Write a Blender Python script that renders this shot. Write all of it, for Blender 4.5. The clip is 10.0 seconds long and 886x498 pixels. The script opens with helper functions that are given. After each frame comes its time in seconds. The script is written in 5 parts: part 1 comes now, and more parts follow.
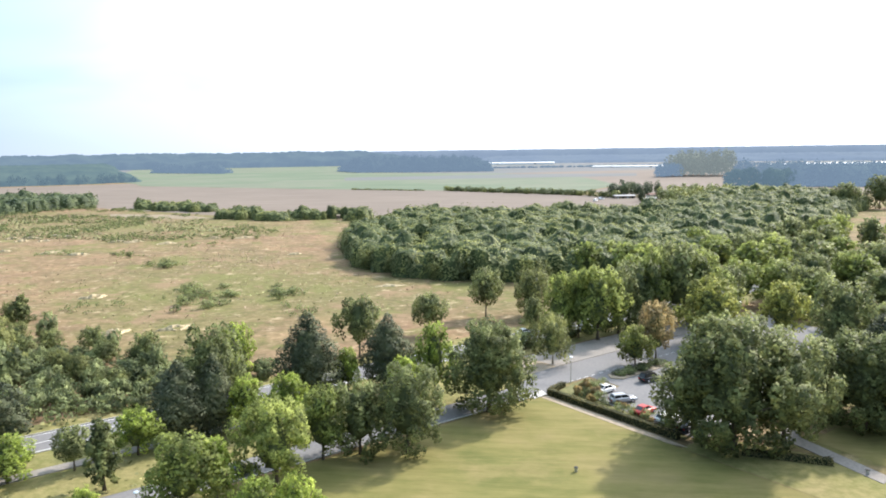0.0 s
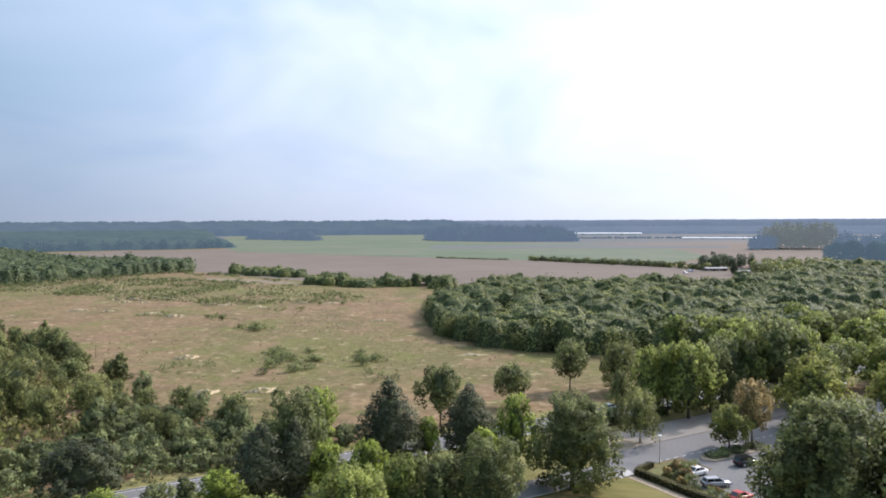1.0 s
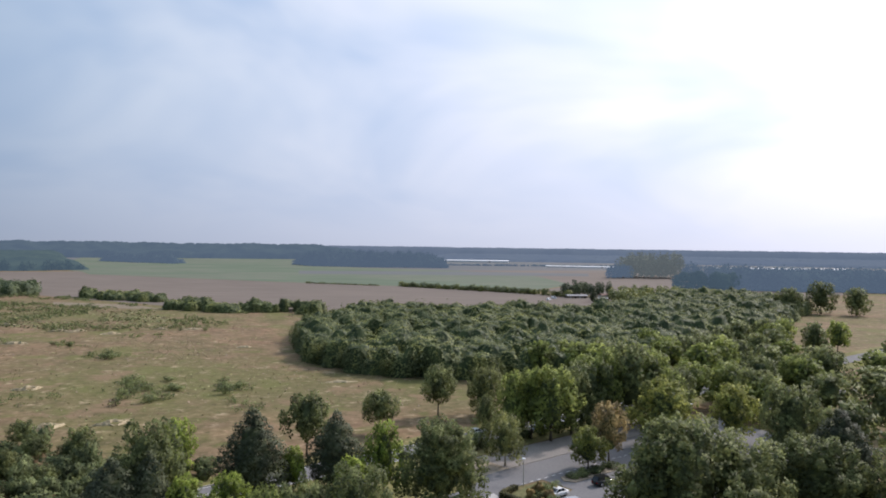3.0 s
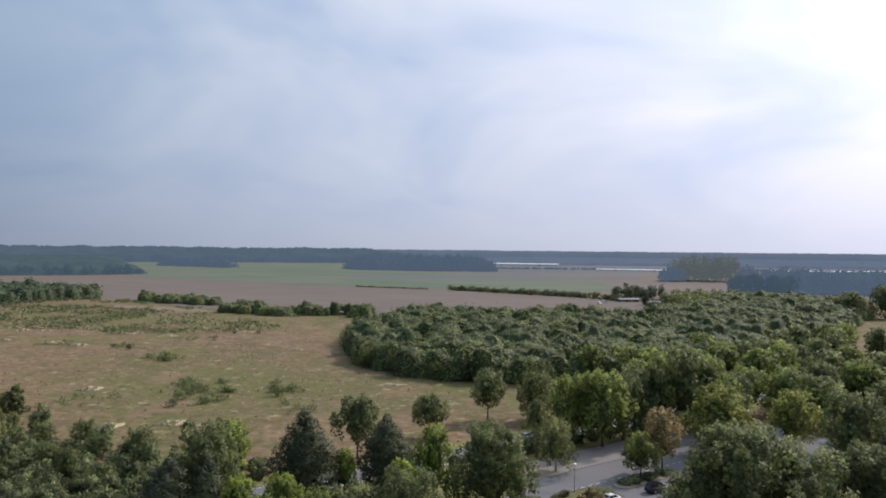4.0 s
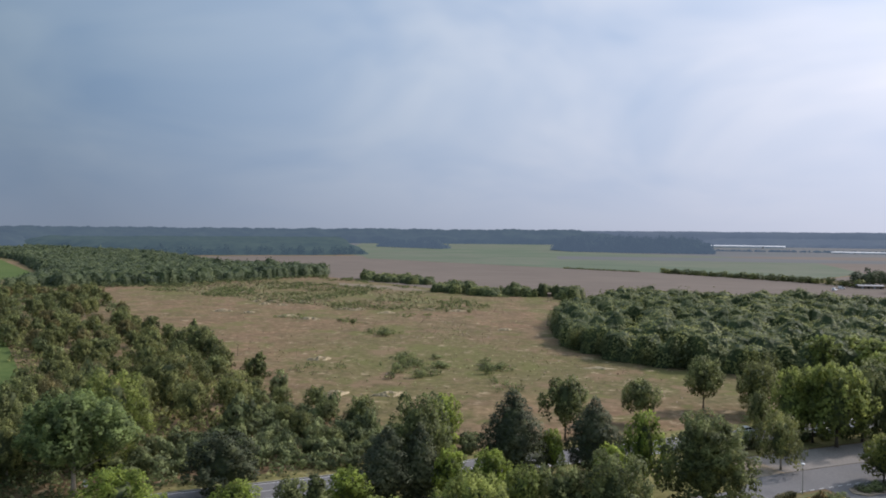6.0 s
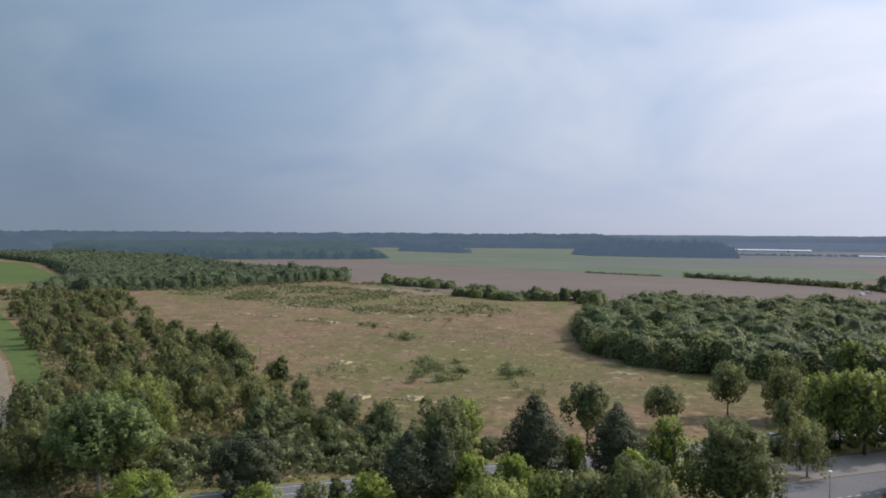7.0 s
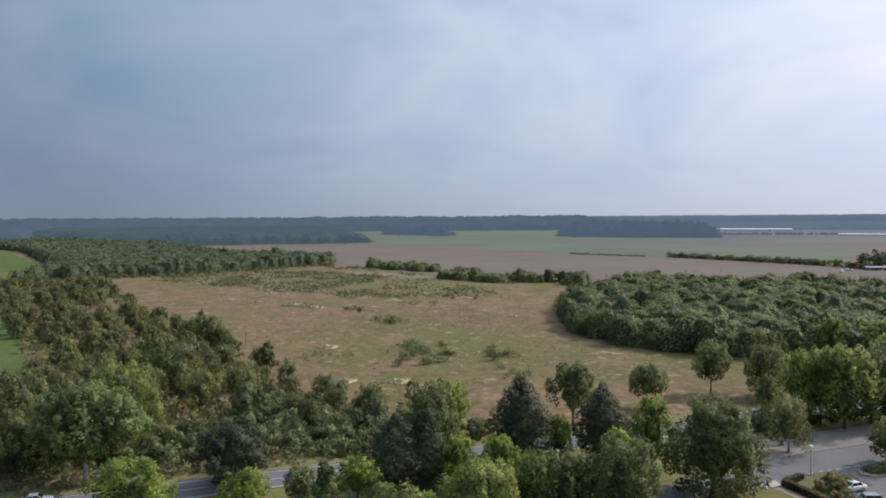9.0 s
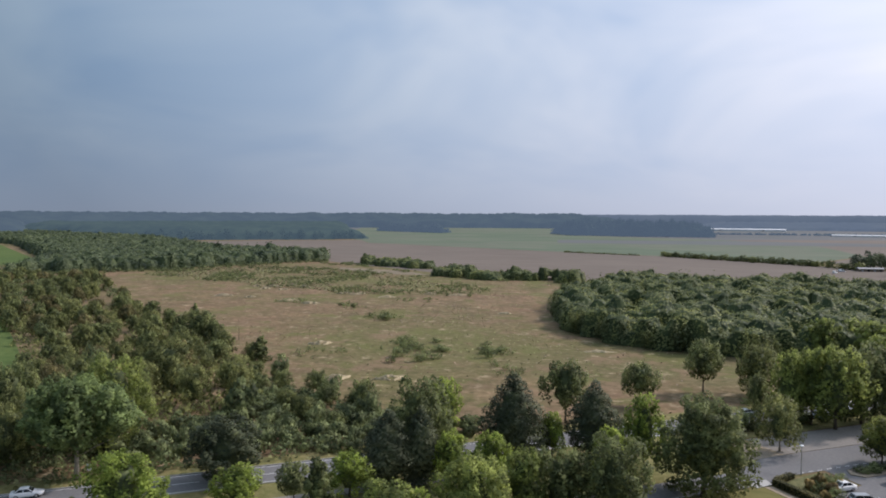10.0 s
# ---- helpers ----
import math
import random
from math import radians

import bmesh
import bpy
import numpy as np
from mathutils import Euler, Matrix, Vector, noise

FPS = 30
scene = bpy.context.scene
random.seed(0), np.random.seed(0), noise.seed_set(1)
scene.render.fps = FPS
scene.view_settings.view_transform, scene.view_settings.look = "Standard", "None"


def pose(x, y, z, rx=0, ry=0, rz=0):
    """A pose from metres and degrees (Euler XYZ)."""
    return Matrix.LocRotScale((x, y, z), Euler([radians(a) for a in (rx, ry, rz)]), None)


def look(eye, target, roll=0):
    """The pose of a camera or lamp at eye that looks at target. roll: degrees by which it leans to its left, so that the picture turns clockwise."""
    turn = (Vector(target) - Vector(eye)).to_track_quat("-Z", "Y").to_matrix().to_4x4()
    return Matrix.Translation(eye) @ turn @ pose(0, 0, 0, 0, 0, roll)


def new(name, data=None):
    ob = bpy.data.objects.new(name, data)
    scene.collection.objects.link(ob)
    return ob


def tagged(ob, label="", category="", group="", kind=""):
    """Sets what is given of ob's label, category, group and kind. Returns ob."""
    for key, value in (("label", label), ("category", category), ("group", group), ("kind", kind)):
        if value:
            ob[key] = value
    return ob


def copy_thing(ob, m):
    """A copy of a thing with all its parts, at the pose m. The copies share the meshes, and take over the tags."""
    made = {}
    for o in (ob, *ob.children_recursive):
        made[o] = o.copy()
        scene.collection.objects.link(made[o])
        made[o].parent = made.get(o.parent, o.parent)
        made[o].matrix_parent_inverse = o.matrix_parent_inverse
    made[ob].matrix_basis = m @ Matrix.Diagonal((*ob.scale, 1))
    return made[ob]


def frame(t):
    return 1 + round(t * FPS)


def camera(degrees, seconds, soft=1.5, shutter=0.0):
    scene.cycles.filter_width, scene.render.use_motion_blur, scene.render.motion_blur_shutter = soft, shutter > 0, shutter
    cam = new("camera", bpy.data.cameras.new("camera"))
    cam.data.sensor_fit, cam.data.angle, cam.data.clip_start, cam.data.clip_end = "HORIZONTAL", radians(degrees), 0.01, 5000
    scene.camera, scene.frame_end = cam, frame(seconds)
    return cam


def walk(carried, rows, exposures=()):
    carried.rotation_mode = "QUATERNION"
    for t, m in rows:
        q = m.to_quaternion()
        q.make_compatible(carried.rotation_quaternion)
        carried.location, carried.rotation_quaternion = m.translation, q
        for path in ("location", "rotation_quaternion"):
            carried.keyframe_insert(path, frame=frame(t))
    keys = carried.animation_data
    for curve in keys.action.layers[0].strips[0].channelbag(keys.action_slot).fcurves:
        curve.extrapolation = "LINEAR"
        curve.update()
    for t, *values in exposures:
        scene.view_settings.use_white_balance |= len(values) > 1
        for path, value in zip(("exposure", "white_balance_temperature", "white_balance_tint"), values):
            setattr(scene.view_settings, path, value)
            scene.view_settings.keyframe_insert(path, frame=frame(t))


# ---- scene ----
EYE = Vector((0, 0, 42))
cam = camera(61.7, 10.0, soft=1.85)


def aim(yaw, pitch, roll):
    """The camera's pose where it hovers, from degrees to the left, up and of lean."""
    y, p = radians(yaw), radians(pitch)
    way = Vector((-math.sin(y) * math.cos(p), math.cos(y) * math.cos(p), math.sin(p)))
    return look(EYE, EYE + way * 100, roll)


# seconds, yaw, pitch, roll: the camera hovers and turns
TURNS = [
    (0.00, 6.34, -7.52, -0.82),
    (0.10, 6.86, -5.41, -0.94),
    (0.20, 7.17, -4.48, -0.95),
    (0.30, 7.82, -3.43, -1.20),
    (0.50, 9.28, -2.19, -0.89),
    (1.00, 12.77, -2.14, -0.30),
    (1.50, 15.72, -2.08, 0.08),
    (2.00, 17.71, -1.95, -0.27),
    (2.20, 16.56, -1.42, -0.19),
    (2.30, 14.57, -1.13, 0.14),
    (2.50, 10.33, -0.84, 0.87),
    (2.60, 8.75, -0.68, 0.82),
    (2.70, 6.71, -0.54, 0.88),
    (3.00, 2.82, -0.11, 0.76),
    (3.25, 1.70, 0.17, 0.56),
    (3.50, 2.20, 0.31, 0.40),
    (3.80, 4.53, 0.26, 0.42),
    (3.90, 5.79, 0.24, 0.50),
    (4.00, 6.61, 0.12, 0.55),
    (4.20, 8.93, -0.01, 0.70),
    (4.50, 12.79, -0.62, 0.37),
    (5.00, 17.55, -1.11, 0.06),
    (5.50, 20.42, -1.54, -0.22),
    (5.70, 21.42, -1.56, 0.06),
    (7.00, 24.18, -1.12, 0.34),
    (7.50, 24.62, -1.46, 0.13),
    (8.00, 24.37, -1.55, -0.20),
    (8.50, 23.62, -1.97, -0.31),
    (9.00, 22.99, -2.43, -0.38),
    (9.50, 23.14, -2.57, -0.28),
    (10.00, 22.57, -2.66, 0.24),
]
walk(cam, [(t, aim(a, b, c)) for t, a, b, c in TURNS],
     exposures=[(0.0, 1.27, 6500, 14), (0.3, 1.05, 6450, 16), (0.6, 0.83, 6400, 18), (1.0, 0.57, 6350, 19), (1.5, 0.36, 6350, 20), (2.5, 0.2, 6350, 20), (4.0, -0.08, 6350, 20),
                (5.5, -0.1, 6350, 19), (10.0, -0.05, 6350, 19)])

# ---- light ----
SUN_YAW, SUN_UP = -42.0, 38.0
world = bpy.data.worlds.new("world")
scene.world = world
world.use_nodes = True
wn, wl = world.node_tree.nodes, world.node_tree.links
wn.clear()
w_out = wn.new("ShaderNodeOutputWorld")
w_bg = wn.new("ShaderNodeBackground")
w_sky = wn.new("ShaderNodeTexSky")
w_sky.sky_type = "NISHITA"
w_sky.sun_disc = False
w_sky.sun_elevation = radians(SUN_UP)
w_sky.sun_rotation = radians(-SUN_YAW)
w_sky.air_density, w_sky.dust_density, w_sky.ozone_density = 1.0, 1.0, 2.0
w_bg.inputs["Strength"].default_value = 1.0


def w_math(op, a, b=None, clamp=False):
    n = wn.new("ShaderNodeMath")
    n.operation, n.use_clamp = op, clamp
    for k, v in enumerate((a, b)):
        if v is None:
            continue
        if isinstance(v, (int, float)):
            n.inputs[k].default_value = v
        else:
            wl.new(v, n.inputs[k])
    return n.outputs[0]


def w_blend(fac, a, b, kind="MIX"):
    n = wn.new("ShaderNodeMixRGB")
    n.blend_type = kind
    for k, v in enumerate((fac, a, b)):
        if isinstance(v, (int, float)):
            n.inputs[k].default_value = v
        elif isinstance(v, tuple):
            n.inputs[k].default_value = (*v, 1)
        else:
            wl.new(v, n.inputs[k])
    return n.outputs[0]


w_dir = wn.new("ShaderNodeTexCoord").outputs["Generated"]
w_sep = wn.new("ShaderNodeSeparateXYZ")
wl.new(w_dir, w_sep.inputs[0])
w_up = w_math("MAXIMUM", w_sep.outputs["Z"], 0.0)
# clear sky, seen through the haze a little above the horizon's brown band
w_lift = wn.new("ShaderNodeCombineXYZ")
wl.new(w_sep.outputs["X"], w_lift.inputs[0])
wl.new(w_sep.outputs["Y"], w_lift.inputs[1])
wl.new(w_math("ADD", w_up, 0.22), w_lift.inputs[2])
wl.new(w_lift.outputs[0], w_sky.inputs["Vector"])
w_clear = w_blend(1.0, w_sky.outputs[0], (0.085, 0.085, 0.085), "MULTIPLY")
# bright haze: strongest round the sun, bluer away from it, greyer towards the horizon
sy, su = radians(SUN_YAW), radians(SUN_UP)
w_dot = wn.new("ShaderNodeVectorMath")
w_dot.operation = "DOT_PRODUCT"
wl.new(w_dir, w_dot.inputs[0])
w_dot.inputs[1].default_value = (-math.sin(sy) * math.cos(su), math.cos(sy) * math.cos(su), math.sin(su))
w_near = w_math("MAXIMUM", w_dot.outputs["Value"], 0.0)
w_glow = w_math("ADD", w_math("ADD", w_math("MULTIPLY", w_near, 0.75), 0.31), w_math("MULTIPLY", w_math("POWER", w_near, 9.0), 1.1))
w_tint = w_blend(w_near, (0.645, 1.0, 1.29), (0.985, 1.01, 1.06))
w_low = w_math("POWER", w_math("SUBTRACT", 1.0, w_up), 9.0)
w_tint = w_blend(w_math("MULTIPLY", w_low, 0.45), w_tint, (1.04, 1.0, 1.04))
w_haze = w_blend(1.0, w_tint, w_math("MULTIPLY", w_glow, w_math("SUBTRACT", 1.08, w_math("MULTIPLY", w_low, 0.2))), "MULTIPLY")
# thin cloud on a flat layer overhead
w_flat = wn.new("ShaderNodeCombineXYZ")
for k, axis in enumerate("XY"):
    wl.new(w_math("DIVIDE", w_sep.outputs[axis], w_math("ADD", w_up, 0.42)), w_flat.inputs[k])
w_noise = wn.new("ShaderNodeTexNoise")
w_noise.inputs["Scale"].default_value = 1.7
w_noise.inputs["Detail"].default_value = 3.5
w_noise.inputs["Roughness"].default_value = 0.55
w_noise.inputs["Distortion"].default_value = 0.5
wl.new(w_flat.outputs[0], w_noise.inputs["Vector"])
w_ramp = wn.new("ShaderNodeValToRGB")
w_ramp.color_ramp.elements[0].position, w_ramp.color_ramp.elements[0].color = 0.38, (0.80, 0.87, 0.93, 1)
w_ramp.color_ramp.elements[1].position, w_ramp.color_ramp.elements[1].color = 0.62, (1.2, 1.14, 1.06, 1)
wl.new(w_noise.outputs["Fac"], w_ramp.inputs[0])
w_cloud = w_blend(1.0, w_haze, w_blend(w_low, w_ramp.outputs[0], (1.0, 1.0, 1.0)), "MULTIPLY")
wl.new(w_blend(0.22, w_cloud, w_clear), w_bg.inputs["Color"])
wl.new(w_bg.outputs[0], w_out.inputs[0])

sun = new("sun", bpy.data.lights.new("sun", "SUN"))
sun.data.energy = 3.0
sun.data.angle = radians(2.5)
sun.data.color = (1.0, 0.94, 0.84)
sy, su = radians(SUN_YAW), radians(SUN_UP)
sun.matrix_world = look((0, 0, 0), (math.sin(sy) * math.cos(su), -math.cos(sy) * math.cos(su), -math.sin(su)))


# ---- materials ----
def principled(name, rough=0.8, metal=0.0, spec=0.3):
    m = bpy.data.materials.new(name)
    m.use_nodes = True
    b = m.node_tree.nodes["Principled BSDF"]
    b.inputs["Roughness"].default_value = rough
    b.inputs["Metallic"].default_value = metal
    b.inputs["Specular IOR Level"].default_value = spec
    return m, m.node_tree.nodes, m.node_tree.links, b


def noise_node(nodes, links, scale, detail=4.0, rough=0.55, coord=None, stretch=None):
    n = nodes.new("ShaderNodeTexNoise")
    n.inputs["Scale"].default_value, n.inputs["Detail"].default_value, n.inputs["Roughness"].default_value = scale, detail, rough
    if coord is not None:
        if stretch is not None:
            mp = nodes.new("ShaderNodeMapping")
            mp.inputs["Scale"].default_value = stretch[:3]
            mp.inputs["Rotation"].default_value = (0, 0, stretch[3] if len(stretch) > 3 else 0)
            links.new(coord, mp.inputs["Vector"])
            coord = mp.outputs[0]
        links.new(coord, n.inputs["Vector"])
    return n


def ramp_node(nodes, links, source, stops):
    r = nodes.new("ShaderNodeValToRGB")
    while len(r.color_ramp.elements) < len(stops):
        r.color_ramp.elements.new(0.5)
    for e, (p, c) in zip(r.color_ramp.elements, stops):
        e.position = p
        e.color = (*c, 1) if len(c) == 3 else c
    links.new(source, r.inputs[0])
    return r


def mix_node(nodes, links, fac, a, b, kind="MIX"):
    m = nodes.new("ShaderNodeMixRGB")
    m.blend_type = kind
    for k, v in enumerate((fac, a, b)):
        if isinstance(v, (int, float)):
            m.inputs[k].default_value = v
        elif isinstance(v, tuple):
            m.inputs[k].default_value = (*v, 1)
        else:
            links.new(v, m.inputs[k])
    return m


def bump_to(nodes, links, bsdf, source, strength, distance):
    b = nodes.new("ShaderNodeBump")
    b.inputs["Strength"].default_value, b.inputs["Distance"].default_value = strength, distance
    links.new(source, b.inputs["Height"])
    links.new(b.outputs[0], bsdf.inputs["Normal"])


def ground_mat(name, broad, fine, patches=None, rough=0.95, bump=0.25, broad_scale=0.02, fine_scale=0.6, fine_mix=0.5, stripe=None, mottle=0.0, zones=(), flecks=()):
    """Soil or turf: broad colour areas, finer mottling over them, and optional patches of another growth."""
    m, n, l, b = principled(name, rough, 0, 0.12)
    broad, fine = ([(p, tuple(v * 0.96 for v in c)) for p, c in stops] for stops in (broad, fine))
    at = n.new("ShaderNodeNewGeometry").outputs["Position"]
    big = noise_node(n, l, broad_scale, 6, 0.6, at)
    small = noise_node(n, l, fine_scale, 5, 0.65, at, stripe)
    c1 = ramp_node(n, l, big.outputs["Fac"], [(0.5 + (p - 0.5) * 0.6, c) for p, c in broad])
    c2 = ramp_node(n, l, small.outputs["Fac"], [(0.5 + (p - 0.5) * 0.6, c) for p, c in fine])
    c = mix_node(n, l, fine_mix, c1.outputs[0], c2.outputs[0])
    if patches:
        scale, lo, hi, colour = patches
        pn = noise_node(n, l, scale, 7, 0.65, at)
        pr = ramp_node(n, l, pn.outputs["Fac"], [(lo, (0, 0, 0)), (hi, (1, 1, 1))])
        c = mix_node(n, l, pr.outputs[0], c.outputs[0], mix_node(n, l, 0.5, c2.outputs[0], colour).outputs[0])
    if mottle:
        mo = noise_node(n, l, mottle, 5, 0.7, at)
        mr = ramp_node(n, l, mo.outputs["Fac"], [(0.36, (0.76, 0.78, 0.76)), (0.64, (1.2, 1.18, 1.16))])
        c = mix_node(n, l, 1.0, c.outputs[0], mr.outputs[0], "MULTIPLY")
    for zx, zy, rx, ry, colour in zones:
        # a green area with a ragged, soft border: middle, half-widths, colour
        mp = n.new("ShaderNodeMapping")
        mp.inputs["Location"].default_value, mp.inputs["Scale"].default_value = (-zx / rx, -zy / ry, 0), (1 / rx, 1 / ry, 0)
        l.new(at, mp.inputs["Vector"])
        ln = n.new("ShaderNodeVectorMath")
        ln.operation = "LENGTH"
        l.new(mp.outputs[0], ln.inputs[0])
        zn = noise_node(n, l, 0.09, 6, 0.7, at)
        ad = n.new("ShaderNodeMath")
        ad.operation = "ADD"
        l.new(ln.outputs["Value"], ad.inputs[0])
        l.new(zn.outputs["Fac"], ad.inputs[1])
        zr = ramp_node(n, l, ad.outputs[0], [(0.6, (0.9, 0.9, 0.9)), (1.0, (0.3, 0.3, 0.3))])
        zr.color_ramp.elements.new(0.999).color = (0, 0, 0, 1)
        zr.color_ramp.elements[-1].color = (0, 0, 0, 1)
        c = mix_node(n, l, zr.outputs[0], c.outputs[0], mix_node(n, l, 0.6, c2.outputs[0], colour).outputs[0])
    for scale, lo, hi, colour in flecks:
        fl = noise_node(n, l, scale, 4, 0.7, at)
        fr = ramp_node(n, l, fl.outputs["Fac"], [(lo, (0, 0, 0)), (hi, (0.85, 0.85, 0.85))])
        c = mix_node(n, l, fr.outputs[0], c.outputs[0], colour)
    l.new(c.outputs[0], b.inputs["Base Color"])
    bump_to(n, l, b, small.outputs["Fac"], 0.6, bump)
    return m


def leaf_mat(name, dark, light, through_light=0.4, haze_glow=None, vary=(0.42, 0.6, 1.5), blue=1.3, crowns=0.0):
    """Foliage: leaf sprays differ a little, clumps more, and each tree has its own cast; the leaves' skin shines
    faintly. An optional emission stands in for distance haze.
    """
    dark, light = (np.array((c[0] * 1.05, c[1], c[2] * blue)) for c in (dark, light))   # slightly redder; the added blue stands in for veiling haze
    dark, light = dark * 1.1, light * 1.1
    mid = (dark + light) / 2
    dark, light = tuple(mid + (dark - mid) * 0.6), tuple(mid + (light - mid) * 0.6)
    m, n, l, b = principled(name, 0.6, 0, 0.0 if haze_glow else 0.15)
    geo, info = n.new("ShaderNodeNewGeometry"), n.new("ShaderNodeObjectInfo")
    c = ramp_node(n, l, geo.outputs["Random Per Island"], [(0.0, dark), (1.0, light)])
    h = n.new("ShaderNodeHueSaturation")
    for lo, hi, slot in ((0.8, 1.2, "Value"), (0.506, 0.494, "Hue")):
        mr = n.new("ShaderNodeMapRange")
        mr.inputs["To Min"].default_value, mr.inputs["To Max"].default_value = lo, hi
        l.new(info.outputs["Random"], mr.inputs["Value"])
        l.new(mr.outputs[0], h.inputs[slot])
    l.new(c.outputs[0], h.inputs["Color"])
    at = noise_node(n, l, vary[0], 2, 0.5, geo.outputs["Position"])
    v = ramp_node(n, l, at.outputs["Fac"], [(0.38, (vary[1] * 0.97, vary[1], vary[1] * 0.98)), (0.62, (vary[2] * 1.03, vary[2], vary[2] * 0.85))])
    k = mix_node(n, l, 1.0, h.outputs[0], v.outputs[0], "MULTIPLY")
    if crowns:
        flat = n.new("ShaderNodeMapping")
        flat.inputs["Scale"].default_value = (1, 1, 0.15)
        l.new(geo.outputs["Position"], flat.inputs["Vector"])
        vo = n.new("ShaderNodeTexVoronoi")
        vo.inputs["Scale"].default_value = crowns
        l.new(flat.outputs[0], vo.inputs["Vector"])
        tone = n.new("ShaderNodeSeparateColor")
        l.new(vo.outputs["Color"], tone.inputs[0])
        vr = ramp_node(n, l, tone.outputs[0], [(0.0, (0.66, 0.7, 0.76)), (0.55, (0.98, 1.0, 0.95)), (1.0, (1.38, 1.32, 1.05))])
        k = mix_node(n, l, 1.0, k.outputs[0], vr.outputs[0], "MULTIPLY")
    l.new(k.outputs[0], b.inputs["Base Color"])
    t = n.new("ShaderNodeBsdfTranslucent")
    l.new(k.outputs[0], t.inputs["Color"])
    mix = n.new("ShaderNodeMixShader")
    mix.inputs[0].default_value = through_light
    l.new(b.outputs[0], mix.inputs[1])
    l.new(t.outputs[0], mix.inputs[2])
    l.new(mix.outputs[0], n["Material Output"].inputs[0])
    # bluish emission put on the leaves in place of distance haze
    if haze_glow:
        b.inputs["Emission Color"].default_value = (*haze_glow[:3], 1)
        b.inputs["Emission Strength"].default_value = haze_glow[3]
    return m


def plain_mat(name, colour, rough=0.5, metal=0.0, spec=0.4, mottled=0.12, scale=3.0):
    m, n, l, b = principled(name, rough, metal, spec)
    at = n.new("ShaderNodeNewGeometry").outputs["Position"]
    k = noise_node(n, l, scale, 5, 0.6, at)
    c = ramp_node(n, l, k.outputs["Fac"], [(0.3, tuple(v * (1 - mottled) for v in colour)), (0.7, tuple(min(1, v * (1 + mottled)) for v in colour))])
    l.new(c.outputs[0], b.inputs["Base Color"])
    return m


def bark_mat(name, dark, light):
    m, n, l, b = principled(name, 0.9, 0, 0.2)
    at = n.new("ShaderNodeNewGeometry").outputs["Position"]
    k = noise_node(n, l, 5.0, 5, 0.6, at, (1, 1, 0.15))
    c = ramp_node(n, l, k.outputs["Fac"], [(0.3, dark), (0.7, light)])
    l.new(c.outputs[0], b.inputs["Base Color"])
    bump_to(n, l, b, k.outputs["Fac"], 0.7, 0.04)
    return m


MEADOW = ground_mat("meadow", [(0.3, (0.2675, 0.159, 0.1058)), (0.46, (0.2482, 0.1643, 0.098)), (0.54, (0.2033, 0.1484, 0.0823)), (0.7, (0.1605, 0.1325, 0.0647))],
                    [(0.2, (0.077, 0.0636, 0.0333)), (0.42, (0.1541, 0.1145, 0.0617)), (0.58, (0.214, 0.1558, 0.0911)), (0.8, (0.3852, 0.2862, 0.1813))],
                    (0.016, 0.5, 0.6, (0.1338, 0.1357, 0.0451)), broad_scale=0.013, fine_scale=0.42, fine_mix=0.5, mottle=0.075, zones=((-86, 226, 165, 120, (0.1284, 0.1399, 0.0431)), (-22, 214, 130, 75, (0.1198, 0.123, 0.0451)), (-250, 420, 260, 110, (0.1391, 0.1484, 0.049))),
                    flecks=((0.03, 0.53, 0.6, (0.1445, 0.1442, 0.051)), (0.045, 0.55, 0.62, (0.2226, 0.1548, 0.0921)), (0.1, 0.57, 0.66, (0.1231, 0.1251, 0.0431)), (0.28, 0.55, 0.66, (0.107, 0.0901, 0.0441)),
                            (0.17, 0.58, 0.68, (0.3852, 0.3021, 0.1911))))
VERGE = ground_mat("verge_grass", [(0.3, (0.15, 0.16, 0.055)), (0.55, (0.22, 0.2, 0.08)), (0.75, (0.29, 0.23, 0.12))],
                   [(0.3, (0.13, 0.135, 0.045)), (0.7, (0.28, 0.24, 0.11))], broad_scale=0.06, fine_scale=0.7)
LAWN = ground_mat("lawn", [(0.3, (0.12, 0.128, 0.042)), (0.47, (0.17, 0.16, 0.056)), (0.6, (0.215, 0.185, 0.074)), (0.75, (0.25, 0.2, 0.095))],
                  [(0.3, (0.11, 0.115, 0.035)), (0.7, (0.22, 0.195, 0.075))], (0.05, 0.5, 0.62, (0.245, 0.195, 0.09)), broad_scale=0.06, fine_scale=0.4, fine_mix=0.4,
                  stripe=(0.3, 1.5, 1, 0.25))
SOIL = ground_mat("ploughed_soil", [(0.3, (0.1615, 0.1346, 0.112)), (0.7, (0.2042, 0.1693, 0.14))], [(0.3, (0.1472, 0.1204, 0.1)), (0.7, (0.2137, 0.1785, 0.147))],
                  broad_scale=0.006, fine_scale=0.12, stripe=(0.15, 1.0, 1, 0.6))
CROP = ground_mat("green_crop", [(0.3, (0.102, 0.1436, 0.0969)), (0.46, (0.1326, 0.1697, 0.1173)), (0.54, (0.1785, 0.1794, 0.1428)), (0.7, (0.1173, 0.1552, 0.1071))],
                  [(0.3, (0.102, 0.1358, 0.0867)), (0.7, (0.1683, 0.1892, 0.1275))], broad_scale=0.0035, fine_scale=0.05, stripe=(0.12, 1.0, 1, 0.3))
